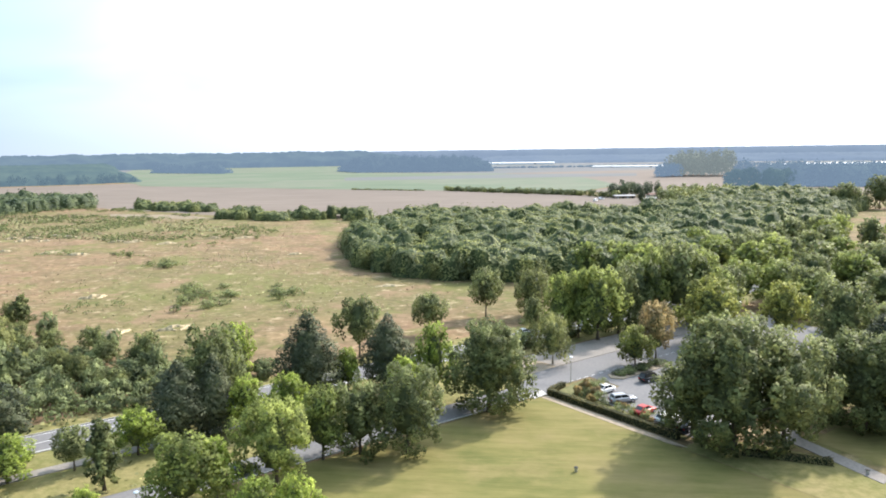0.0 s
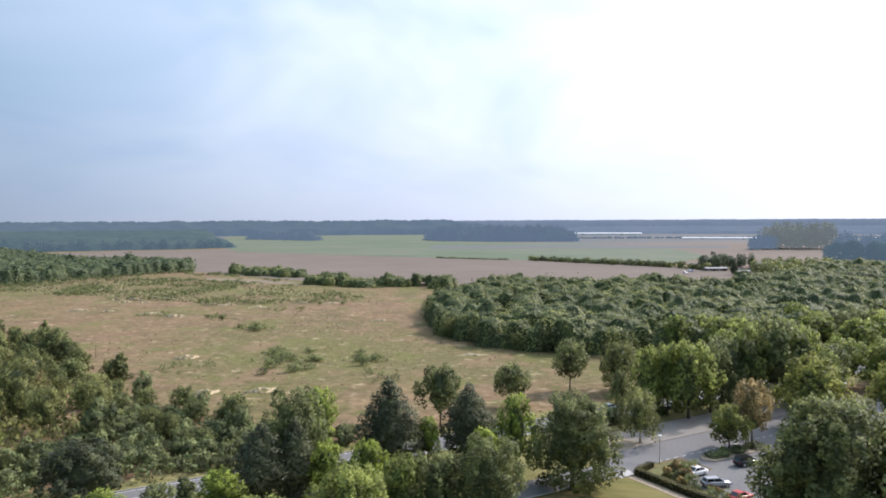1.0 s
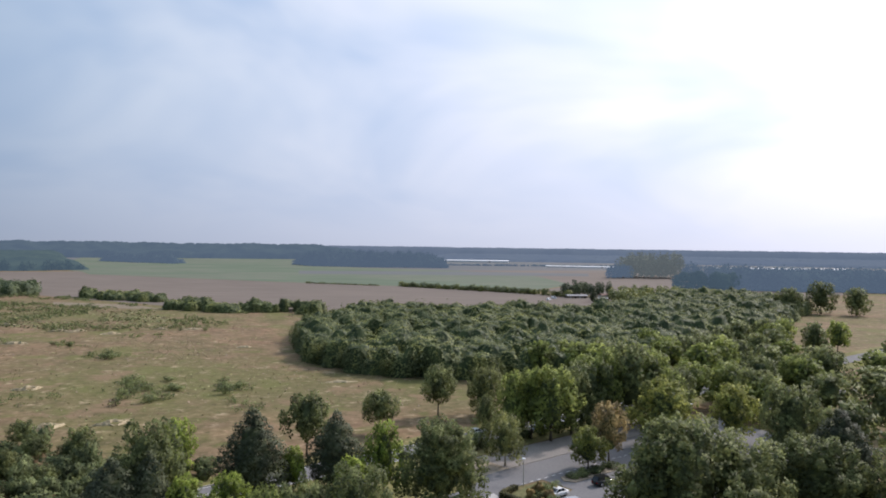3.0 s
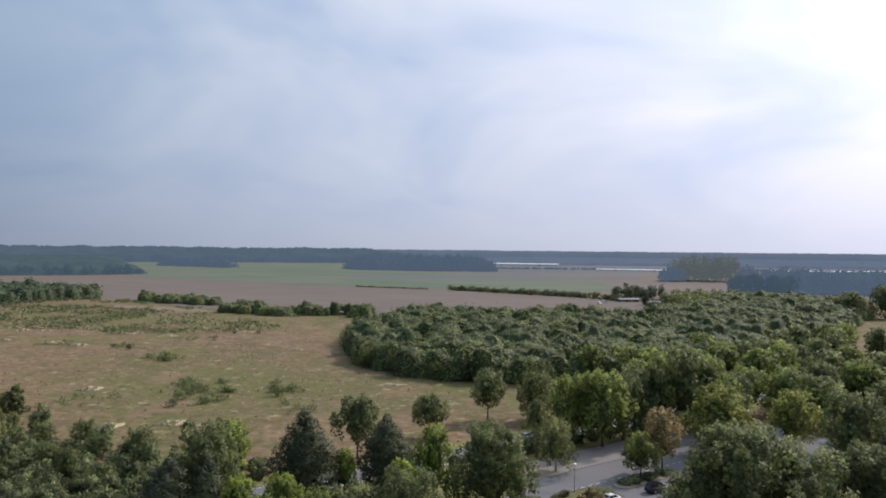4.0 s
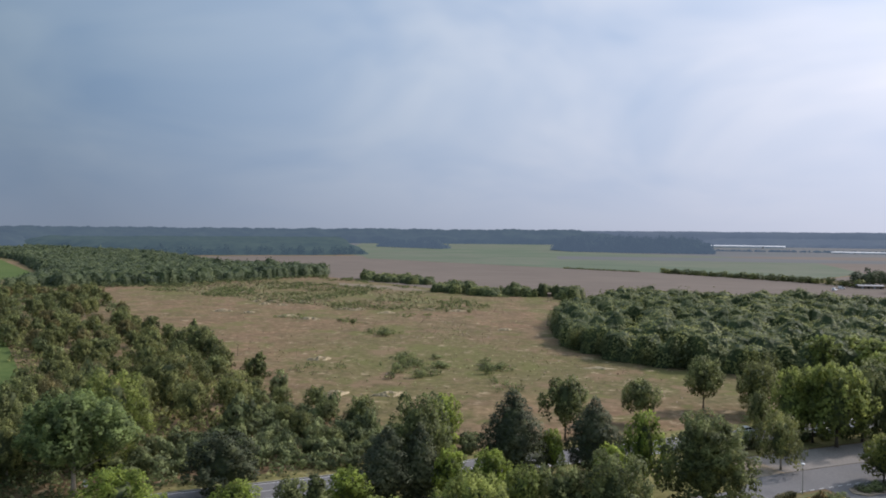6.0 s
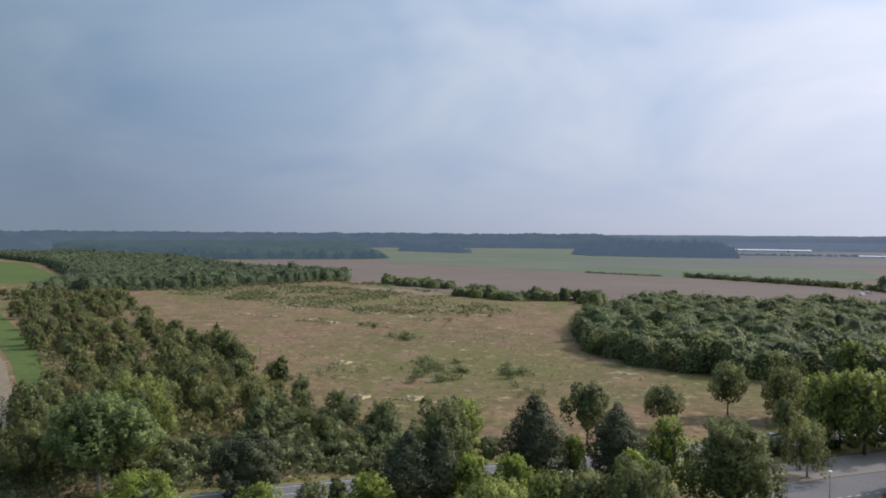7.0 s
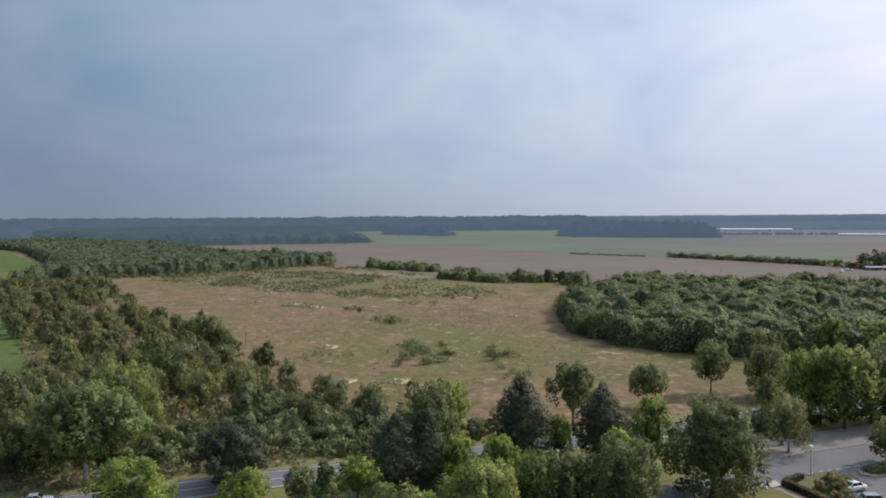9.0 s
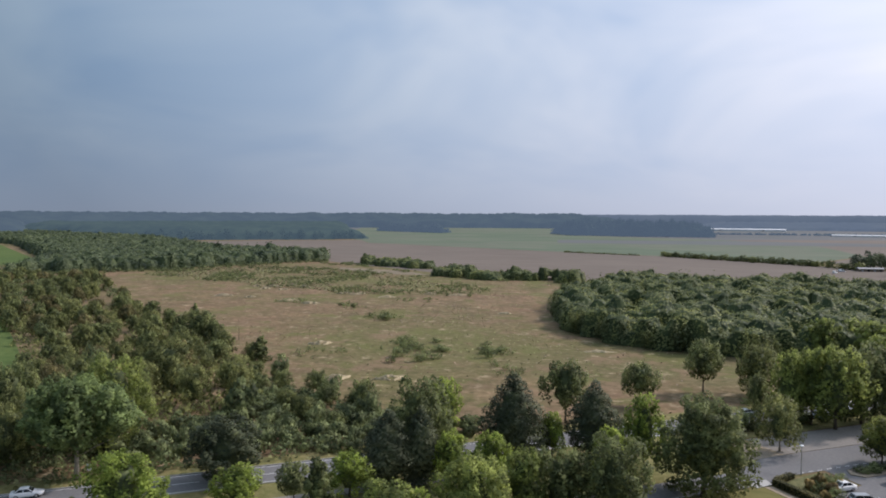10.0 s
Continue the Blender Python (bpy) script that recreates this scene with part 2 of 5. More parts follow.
# field colours greyed and blued to stand in for distance haze
HAZED_PLAIN = ground_mat("far_plain", [(0.3, (0.135, 0.1459, 0.1442)), (0.5, (0.1548, 0.1536, 0.1597)), (0.7, (0.1188, 0.1488, 0.1339))],
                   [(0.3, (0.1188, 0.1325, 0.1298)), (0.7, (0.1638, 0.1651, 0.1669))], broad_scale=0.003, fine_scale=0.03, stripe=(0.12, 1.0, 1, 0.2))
STUBBLE = ground_mat("stubble", [(0.3, (0.22, 0.18, 0.125)), (0.7, (0.27, 0.22, 0.155))], [(0.3, (0.19, 0.155, 0.105)), (0.7, (0.29, 0.24, 0.17))],
                     broad_scale=0.02, fine_scale=0.5)
PLANTING = ground_mat("bed_planting", [(0.3, (0.10, 0.12, 0.05)), (0.7, (0.2, 0.19, 0.09))], [(0.3, (0.08, 0.10, 0.04)), (0.7, (0.22, 0.2, 0.1))], broad_scale=0.3, fine_scale=2.0)
BRIGHT_GREEN = ground_mat("fresh_grass", [(0.3, (0.075, 0.122, 0.034)), (0.7, (0.112, 0.155, 0.046))], [(0.3, (0.064, 0.105, 0.03)), (0.7, (0.13, 0.168, 0.052))],
                          broad_scale=0.02, fine_scale=0.4)
ASPHALT = ground_mat("asphalt", [(0.3, (0.16, 0.16, 0.165)), (0.7, (0.21, 0.205, 0.205))], [(0.3, (0.15, 0.15, 0.155)), (0.7, (0.22, 0.215, 0.21))],
                     (0.12, 0.58, 0.66, (0.13, 0.13, 0.135)), rough=0.85, bump=0.01, broad_scale=0.08, fine_scale=2.0)
PAVING = ground_mat("paving", [(0.3, (0.22, 0.205, 0.19)), (0.7, (0.29, 0.27, 0.245))], [(0.3, (0.2, 0.185, 0.17)), (0.7, (0.31, 0.285, 0.26))],
                    rough=0.85, bump=0.01, broad_scale=0.15, fine_scale=2.5)
SAND = ground_mat("sandy_verge", [(0.3, (0.33, 0.26, 0.2)), (0.7, (0.40, 0.33, 0.27))], [(0.3, (0.24, 0.21, 0.12)), (0.7, (0.42, 0.35, 0.28))],
                  (0.2, 0.6, 0.7, (0.2, 0.19, 0.08)), broad_scale=0.1, fine_scale=1.2)
KERB = plain_mat("kerb_stone", (0.42, 0.41, 0.39), 0.85)
PAINT = plain_mat("road_paint", (0.75, 0.75, 0.73), 0.7)
BARK = bark_mat("bark", (0.07, 0.055, 0.042), (0.16, 0.13, 0.1))
PALE_BARK = bark_mat("pale_bark", (0.2, 0.17, 0.13), (0.42, 0.37, 0.3))
LEAVES = {
    "broad": leaf_mat("leaves_green", (0.082, 0.106, 0.042), (0.222, 0.262, 0.088), 0.45),
    "oak": leaf_mat("leaves_fresh_green", (0.075, 0.118, 0.042), (0.215, 0.29, 0.092), 0.45),
    "maple": leaf_mat("leaves_yellow_green", (0.11, 0.152, 0.045), (0.31, 0.37, 0.105), 0.52, blue=1.15),
    "lime": leaf_mat("leaves_bright", (0.125, 0.185, 0.042), (0.35, 0.44, 0.10), 0.52, blue=1.1),
    "golden": leaf_mat("leaves_golden", (0.14, 0.172, 0.05), (0.345, 0.375, 0.11), 0.5, blue=1.1),
    "pine": leaf_mat("needles", (0.054, 0.07, 0.036), (0.096, 0.114, 0.052), 0.2, vary=(0.3, 0.8, 1.2)),
    "birch": leaf_mat("leaves_olive", (0.098, 0.124, 0.044), (0.225, 0.25, 0.082), 0.5),
    "russet": leaf_mat("leaves_russet", (0.105, 0.106, 0.042), (0.225, 0.208, 0.08), 0.45),
    "autumn": leaf_mat("leaves_autumn", (0.19, 0.172, 0.075), (0.385, 0.318, 0.14), 0.5, blue=1.2),
    "bronze": leaf_mat("leaves_bronze", (0.15, 0.115, 0.05), (0.34, 0.27, 0.11), 0.4, blue=1.1),
    "shrub": leaf_mat("leaves_shrub", (0.078, 0.108, 0.046), (0.205, 0.248, 0.095), 0.42),
    "wood": leaf_mat("leaves_wood", (0.1, 0.124, 0.046), (0.21, 0.24, 0.084), 0.3, vary=(0.05, 0.85, 1.15), crowns=0.2),
    "willow": leaf_mat("leaves_grey_green", (0.15, 0.17, 0.105), (0.28, 0.30, 0.19), 0.4),
    "scrub": leaf_mat("leaves_scrub", (0.105, 0.138, 0.052), (0.20, 0.245, 0.09), 0.5),
}
# darker green of the light-blocking bodies added inside crowns
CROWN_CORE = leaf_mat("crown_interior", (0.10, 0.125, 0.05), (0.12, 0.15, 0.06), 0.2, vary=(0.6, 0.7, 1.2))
# dim green of the sheet under dome woods, standing in for shaded gaps
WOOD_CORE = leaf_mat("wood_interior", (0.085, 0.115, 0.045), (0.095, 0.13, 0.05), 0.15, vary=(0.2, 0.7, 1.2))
GRASS = leaf_mat("grass_blades", (0.2, 0.155, 0.09), (0.34, 0.265, 0.165), 0.12, vary=(0.03, 0.85, 1.1))
HERBS = leaf_mat("weeds", (0.15, 0.17, 0.065), (0.25, 0.255, 0.10), 0.2)
DULL_LEAVES = leaf_mat("leaves_far_wood", (0.074, 0.1, 0.052), (0.112, 0.144, 0.074), 0.3, crowns=0.14, vary=(0.03, 0.75, 1.25))
# far woods: the haze before them is put in as bluish emission
FAR_GLOW_LEAVES = leaf_mat("far_leaves_haze_glow", (0.014, 0.022, 0.015), (0.02, 0.028, 0.018), 0.1, haze_glow=(0.27, 0.40, 0.56, 0.31), vary=(0.02, 0.8, 1.2))
# poplar grove: blue-grey emission imitates the haze over it
GROVE_GLOW_LEAVES = leaf_mat("grove_leaves_haze_glow", (0.05, 0.06, 0.04), (0.075, 0.085, 0.055), 0.1, haze_glow=(0.34, 0.42, 0.44, 0.26), vary=(0.05, 0.8, 1.2))
# deep wood and round trees: emission again stands in for haze
HAZY_GLOW_LEAVES = leaf_mat("wood_leaves_haze_glow", (0.022, 0.034, 0.02), (0.034, 0.048, 0.028), 0.1, haze_glow=(0.25, 0.40, 0.53, 0.22), vary=(0.03, 0.8, 1.2))
FARTHEST_GLOW_LEAVES = leaf_mat("farthest_leaves_haze_glow", (0.03, 0.04, 0.04), (0.045, 0.055, 0.052), 0.1, haze_glow=(0.32, 0.44, 0.60, 0.34), vary=(0.006, 0.9, 1.1))
WHITE_WALL = plain_mat("white_sheeting", (0.78, 0.79, 0.8), 0.5)
GREY_METAL = plain_mat("galvanised_steel", (0.45, 0.46, 0.47), 0.45, 0.8)
WOOD = plain_mat("weathered_wood", (0.2, 0.16, 0.12), 0.85, 0, 0.2, 0.3, 6)
ROOF_RED = plain_mat("roof_tile", (0.2, 0.125, 0.1), 0.85, 0, 0.2, 0.2)
ROOF_GREY = plain_mat("roof_sheet", (0.33, 0.33, 0.34), 0.6, 0, 0.3, 0.15)
WALL_CREAM = plain_mat("render_wall", (0.62, 0.58, 0.5), 0.85)
GLASS = plain_mat("car_glass", (0.02, 0.024, 0.028), 0.06, 0, 0.6, 0.0)
TYRE = plain_mat("tyre_rubber", (0.02, 0.02, 0.021), 0.85, 0, 0.2)
RIM = plain_mat("wheel_rim", (0.5, 0.5, 0.52), 0.35, 0.9)
TRIM = plain_mat("black_plastic", (0.025, 0.025, 0.027), 0.6)
RED_LENS = plain_mat("tail_lens", (0.4, 0.02, 0.02), 0.2)
CLEAR_LENS = plain_mat("head_lens", (0.75, 0.77, 0.8), 0.12)
LAMP_GLASS = plain_mat("lamp_cover", (0.85, 0.86, 0.86), 0.3)


# ---- builders ----
rng = np.random.default_rng(7)
U, V = Vector((0.733, 0.681, 0)), Vector((-0.681, 0.733, 0))   # along the road, and away across it
ROAD_TURN = math.degrees(math.atan2(0.681, 0.733))


def sn(s, n, z=0.0):
    """A place from its metres along the road and across it."""
    p = U * s + V * n
    return Vector((p.x, p.y, z))


def part(name, bm, material, parent=None, label=""):
    me = bpy.data.meshes.new(name)
    bm.to_mesh(me)
    bm.free()
    me.materials.append(material)
    ob = new(name, me)
    ob.parent = parent
    return tagged(ob, label)


def quad_mesh(name, quads, material):
    """A mesh of loose four-cornered leaves from an array (count, 4 or 5, 3); a fifth row gives the way that the foliage faces there."""
    me = bpy.data.meshes.new(name)
    k = len(quads)
    me.vertices.add(4 * k)
    me.vertices.foreach_set("co", np.asarray(quads[:, :4], np.float32).ravel())
    me.loops.add(4 * k)
    me.loops.foreach_set("vertex_index", np.arange(4 * k, dtype=np.int32))
    me.polygons.add(k)
    me.polygons.foreach_set("loop_start", np.arange(0, 4 * k, 4, dtype=np.int32))
    me.update(calc_edges=True)
    me.materials.append(material)
    if quads.shape[1] == 5:
        me.polygons.foreach_set("use_smooth", np.ones(k, bool))
        me.normals_split_custom_set_from_vertices(np.repeat(unit(quads[:, 4]), 4, axis=0).tolist())
    return me


def unit(a):
    return a / np.maximum(np.linalg.norm(a, axis=-1, keepdims=True), 1e-6)


def leaves_at(points, facing, size, r, droop=0.0, slim=0.7, loose=0.38, upward=0.0):
    """Leaf sprays at points: pointed, slightly folded four-cornered blades about the given facing, each with the facing of its clump as fifth row."""
    k = len(points)
    nrm = unit(facing + r.normal(0, loose, (k, 3)) + [0, 0, 0.3])
    along = unit(np.cross(nrm, r.normal(0, 1, (k, 3))))
    along[:, 2] -= droop
    if upward:
        along = unit(along + (facing * 0.6 + [0, 0, 1.0]) * upward)
        nrm = unit(nrm - along * (nrm * along).sum(1, keepdims=True))
    along = unit(along)
    side = unit(np.cross(nrm, along))
    s = (size * r.uniform(0.6, 1.35, k))[:, None]
    a, b = along * s, side * s * slim * 0.5
    bend = nrm * s * 0.12
    soft = unit(facing + r.normal(0, 0.16, (k, 3)) + [0, 0, 0.12])
    return np.stack([points - a * 0.5, points - b * r.uniform(0.7, 1.2, (k, 1)) - bend, points + a * 0.5, points + b * r.uniform(0.7, 1.2, (k, 1)) - bend, soft], 1)


def crown_quads(kind, height, width, count, leaf, seed):
    """The leaves of one crown: lobes set about the trunk, leafed on their outer sides."""
    r = np.random.default_rng(seed)
    R = width / 2
    lobes = []
    if kind == "pine":
        for tier in range(11):
            f = tier / 10
            z = height * (0.16 + 0.78 * f)
            reach = R * (1.0 - 0.88 * f ** 2.1) * (0.74 + 0.26 * min(1, f / 0.3))
            for a in r.uniform(0, 2 * math.pi) + np.linspace(0, 2 * math.pi, max(3, int(10 - 6 * f)), endpoint=False):
                d = reach * r.uniform(0.45, 0.8)
                lobes.append((d * math.cos(a), d * math.sin(a), z + r.normal(0, 0.03) * height, reach * 0.38 + 0.3, reach * 0.38 + 0.3, height * 0.065))
        lobes.append((0, 0, height * 0.92, R * 0.17, R * 0.17, height * 0.085))
        lobes.append((0, 0, height * 0.5, R * 0.55, R * 0.55, height * 0.3))
    elif kind == "wood":
        drop = min(R * 0.95, height * 0.6)
        lobes.append((0, 0, height - drop, R * 0.86, R * 0.86, drop * 0.88))
        for k in range(11):
            f = (k + 0.5) / 11
            a, tilt = k * 2.4 + r.normal(0, 0.3), math.acos(1 - 0.85 * f)
            q = R * r.uniform(0.26, 0.4)
            lobes.append((R * 0.72 * math.sin(tilt) * math.cos(a), R * 0.72 * math.sin(tilt) * math.sin(a), height - drop + 0.72 * drop * math.cos(tilt), q, q, q * 0.8))
        for k in range(6):
            a = k * 1.05 + r.normal(0, 0.2)
            lobes.append((R * 0.6 * math.cos(a), R * 0.6 * math.sin(a), (height - drop) * r.uniform(0.3, 0.8), R * 0.38, R * 0.38, (height - drop) * 0.3 + 0.3))
    elif kind == "shrub":
        for _ in range(9):
            a, d = r.uniform(0, 6.283), R * math.sqrt(r.uniform(0, 0.5))
            q = R * r.uniform(0.3, 0.5)
            lobes.append((d * math.cos(a), d * math.sin(a), height * r.uniform(0.14, 0.68), q, q, height * r.uniform(0.2, 0.34)))
    else:
        low = {"column": 0.1, "maple": 0.2, "lime": 0.18, "birch": 0.14, "autumn": 0.26, "park": 0.3, "oak": 0.42}.get(kind, 0.06)
        sharp, ease = {"maple": (3.0, 0.62), "lime": (2.6, 0.65), "birch": (3.4, 0.58), "column": (2.2, 0.7), "autumn": (3.0, 0.6), "park": (2.8, 0.55)}.get(kind, (3.4, 0.56))
        p1, p2 = r.uniform(0, 6.28, 2)
        many = 110 if count > 10000 else 58
        for k in range(many):
            f = ((k + 0.5) / many) ** 0.9 * 0.95
            reach = R * (1 - f ** sharp) ** ease * (0.62 + 0.38 * min(1, f / 0.22))
            a = k * 2.4 + r.normal(0, 0.5)
            reach *= 1 + (0.16 * math.sin(2 * a + p1 + 2 * f) + 0.14 * math.sin(3 * a + p2 + 5 * f)) * (0.55 if many > 58 else 1.0)
            d = reach * r.uniform(0.5, 1.0)
            q = R * r.uniform(0.13, 0.29) * (58 / many) ** 0.35 * (0.6 + 0.4 * reach / R)
            lobes.append((d * math.cos(a), d * math.sin(a), height * (low + (1 - low) * f * 0.98), q, q, q * r.uniform(0.75, 1.1) * (1 + 0.35 * f) * min(1.25, max(0.8, height / width))))
        # shoots that stand out of the crown
        for k in range(26):
            f = r.uniform(0.3, 0.93)
            reach = R * (1 - f ** sharp) ** ease * r.uniform(0.82, 1.06)
            a = r.uniform(0, 6.283)
            q = R * r.uniform(0.07, 0.12)
            lobes.append((reach * math.cos(a), reach * math.sin(a), height * (low + (1 - low) * f) + q, q, q, q * r.uniform(1.5, 2.4)))
        lobes.append((0, 0, height * 0.9, R * 0.2, R * 0.2, height * 0.09))
        lobes.append((0, 0, height * 0.55, R * 0.5, R * 0.5, height * 0.3))
    lobes = np.array(lobes)
    share = lobes[:, 3] * lobes[:, 5]
    pick = r.choice(len(lobes), int(count * 1.7), p=share / share.sum())
    way = unit(r.normal(0, 1, (len(pick), 3)))
    rad = r.uniform(0.62, 1.08, (len(pick), 1))
    at = lobes[pick, :3] + way * rad * lobes[pick, 3:]
    # leaves buried in another lobe are left out
    inside = np.zeros(len(at), bool)
    for j, lb in enumerate(lobes):
        inside |= (pick != j) & ((((at - lb[:3]) / lb[3:]) ** 2).sum(1) < 0.45)
    keep = ~inside & (at[:, 2] > 0.02 * height)
    at, way = at[keep][:count], way[keep][:count]
    hub = np.array([0, 0, height * 0.45])
    way = unit(way * 0.6 + unit((at - hub) * [1, 1, width / height]) * (0.7 if kind == "wood" else 0.5))
    if kind == "wood":
        return leaves_at(at, way, leaf, r, slim=0.9, loose=0.22)
    if kind == "birch":
        return leaves_at(at, way, leaf * 1.1, r, droop=1.1, slim=0.5)
    if kind == "pine":
        return leaves_at(at, way, leaf * 1.05, r, droop=-0.5, slim=0.42)
    return leaves_at(at, way, leaf, r, upward=0.5)


def core_bm(kind, height, width, seed):
    """A lumpy closed body added inside a crown, following its outline, so that light doesn't pass through."""
    r = random.Random(seed)
    low, sharp, ease = {"pine": (0.2, 2.1, 1.0), "column": (0.14, 2.2, 0.7), "oak": (0.46, 3.0, 0.58), "park": (0.34, 2.8, 0.55)}.get(kind, (0.2, 2.8, 0.6))
    bm = bmesh.new()
    rings = []
    for k in range(9):
        f = 0.08 + 0.70 * k / 8
        reach = width / 2 * (0.55 if kind == "pine" else 0.42) * (1 - f ** sharp) ** ease * (0.55 + 0.45 * min(1, f / 0.22))
        rings.append([])
        for j in range(10):
            a = 2 * math.pi * (j + 0.5 * (k % 2)) / 10
            d = reach * r.uniform(0.72, 1.12)
            rings[-1].append(bm.verts.new((d * math.cos(a), d * math.sin(a), height * (low + (1 - low) * f + r.uniform(-0.025, 0.025)))))
    for lo, hi in zip(rings, rings[1:]):
        for j in range(10):
            bm.faces.new((lo[j], lo[(j + 1) % 10], hi[(j + 1) % 10], hi[j]))
    bm.faces.new(rings[-1])
    bm.faces.new(rings[0][::-1])
    for f in bm.faces:
        f.smooth = True
    return bm


def tube(bm, points, radii, sides=7):
    rings = []
    for k, (p, rad) in enumerate(zip(points, radii)):
        ahead = (points[min(k + 1, len(points) - 1)] - points[max(k - 1, 0)]).normalized()
        x = ahead.cross(Vector((0.3, 0.9, 0.1))).normalized()
        y = ahead.cross(x)
        rings.append([bm.verts.new(p + (x * math.cos(a) + y * math.sin(a)) * rad) for a in [2 * math.pi * j / sides for j in range(sides)]])
    for lo, hi in zip(rings, rings[1:]):
        for j in range(sides):
            bm.faces.new((lo[j], lo[(j + 1) % sides], hi[(j + 1) % sides], hi[j]))
    bm.faces.new(rings[-1])
    bm.faces.new(rings[0][::-1])


def trunk_bm(kind, height, width, seed):
    r = random.Random(seed)
    bm = bmesh.new()
    top = height * (0.9 if kind in ("pine", "column") else 0.72)
    base = 0.014 * height + 0.06
    pts = [Vector((0, 0, -0.15))]
    for k in range(1, 7):
        f = k / 6
        pts.append(Vector((r.gauss(0, 0.06) * f * 2, r.gauss(0, 0.06) * f * 2, top * f)))
    tube(bm, pts, [base * (1.35 if k == 0 else 1 - 0.8 * k / 6) for k in range(7)], 8)
    for k in range(9 if kind != "pine" else 12):
        f = r.uniform(0.28, 0.85)
        z0 = top * f
        a = k * 2.4 + r.uniform(-0.4, 0.4)
        reach = width * 0.38 * (1.15 - f) * r.uniform(0.8, 1.2) + 0.3
        rise = reach * (0.15 if kind == "pine" else 0.75)
        p0 = Vector((0, 0, z0))
        p1 = p0 + Vector((math.cos(a) * reach * 0.5, math.sin(a) * reach * 0.5, rise * 0.55))
        p2 = p0 + Vector((math.cos(a) * reach, math.sin(a) * reach, rise))
        tube(bm, [p0, p1, p2], [base * 0.42 * (1.1 - f), base * 0.28 * (1.1 - f), base * 0.1], 5)
    for f in bm.faces:
        f.smooth = True
    return bm


KINDS = {  # crown shape, leaves, bark, words, category
    "broad": ("broad", "broad", BARK, "dense green broadleaf tree"),
    "park": ("park", "broad", BARK, "round-headed green tree"),
    "willow": ("birch", "willow", BARK, "grey-green willow-like tree"),
    "oak": ("oak", "oak", PALE_BARK, "tall green tree with pale stems"),
    "maple": ("maple", "maple", BARK, "yellow-green leafy tree"),
    "lime": ("lime", "lime", BARK, "bright light green tree"),
    "fresh": ("broad", "maple", BARK, "fresh green leafy tree"),
    "dark": ("broad", "pine", BARK, "dark green dense round tree"),
    "golden": ("maple", "golden", BARK, "yellow-green tree turning golden"),
    "pine": ("pine", "pine", BARK, "dark green pine"),
    "birch": ("birch", "birch", PALE_BARK, "olive-green birch"),
    "russet": ("birch", "russet", PALE_BARK, "brownish birch turning with the season"),
    "autumn": ("autumn", "autumn", BARK, "orange-brown autumn tree"),
    "column": ("column", "broad", BARK, "narrow upright green tree"),
    "shrub": ("shrub", "shrub", BARK, "low rounded green shrub"),
    "scrub": ("shrub", "scrub", BARK, "straggly olive-green shrub"),
    "bronze": ("shrub", "bronze", BARK, "bronze-leaved ornamental shrub"),
}
PROTO = {}


def tree(kind, x, y, height, width, where="", far=False, turn=None, group=""):
    """One tree or shrub: the first of each sort is built, the others are copies of it with their own size and turn."""
    shape, leaf, bark, words = KINDS[kind]
    turn = random.uniform(0, 360) if turn is None else turn
    variant = random.randrange(3)
    big = width >= 10.0 and not far and math.hypot(x, y) < 150
    huge = big and width >= 14.0
    key = (kind, far, big, huge, variant)
    h0, w0 = (3.0, 4.0) if kind in ("shrub", "scrub", "bronze") else ((12.0, 4.6) if kind == "column" else (12.0, 9.5))
    if key not in PROTO:
        seed = hash((len(kind), ord(kind[0]), ord(kind[1]), int(far), variant)) % 99991
        name = "shrub" if kind in ("shrub", "scrub", "bronze") else "tree"
        root = new(name)
        root.empty_display_size = 0.5
        count, size = (340, 0.34) if kind == "scrub" else (520, 0.42) if kind == "shrub" else ((1050, 1.02) if far else (15000, 0.34) if huge else (7200, 0.4) if big else (3700, 0.54))
        if kind == "column":
            count = int(count * 0.6)
        if kind == "pine":
            count = int(count * 1.6)
        crown = new("crown", quad_mesh("crown", crown_quads(shape, h0, w0, count, size, seed), LEAVES[leaf]))
        crown.parent = root
        if h0 > 3:
            # unseen body added to thicken the crown's shadow
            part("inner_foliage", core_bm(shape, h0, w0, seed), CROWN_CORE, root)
        stem = part("trunk" if h0 > 3 else "stem", trunk_bm(kind, h0, w0, seed) if h0 > 3 else trunk_bm("shrub", 2.2, 3.0, seed), bark, root)
        PROTO[key] = root
        ob = root
    else:
        ob = copy_thing(PROTO[key], pose(x, y, 0))
    ob.matrix_basis = pose(x, y, 0, 0, 0, turn) @ Matrix.Diagonal((width / w0, width / w0, height / h0, 1))
    tagged(ob, (words + " " + where).strip(), "shrub" if h0 < 4 else "tree", group)
    return ob


def inside_poly(x, y, poly):
    hit = np.zeros(len(x), bool)
    for (ax, ay), (bx, by) in zip(poly, poly[1:] + poly[:1]):
        cross = (ay > y) != (by > y)
        with np.errstate(divide="ignore", invalid="ignore"):
            hit ^= cross & (x < (bx - ax) * (y - ay) / (by - ay + 1e-9) + ax)
    return hit


def scatter(poly, gap, seed):
    """Places spread over a plan outline, about gap apart."""
    r = np.random.default_rng(seed)
    xs, ys = [p[0] for p in poly], [p[1] for p in poly]
    gx, gy = np.meshgrid(np.arange(min(xs), max(xs), gap), np.arange(min(ys), max(ys), gap))
    x = gx.ravel() + r.uniform(-0.45, 0.45, gx.size) * gap
    y = gy.ravel() + r.uniform(-0.45, 0.45, gy.size) * gap
    k = inside_poly(x, y, poly)
    return np.stack([x[k], y[k]], 1)


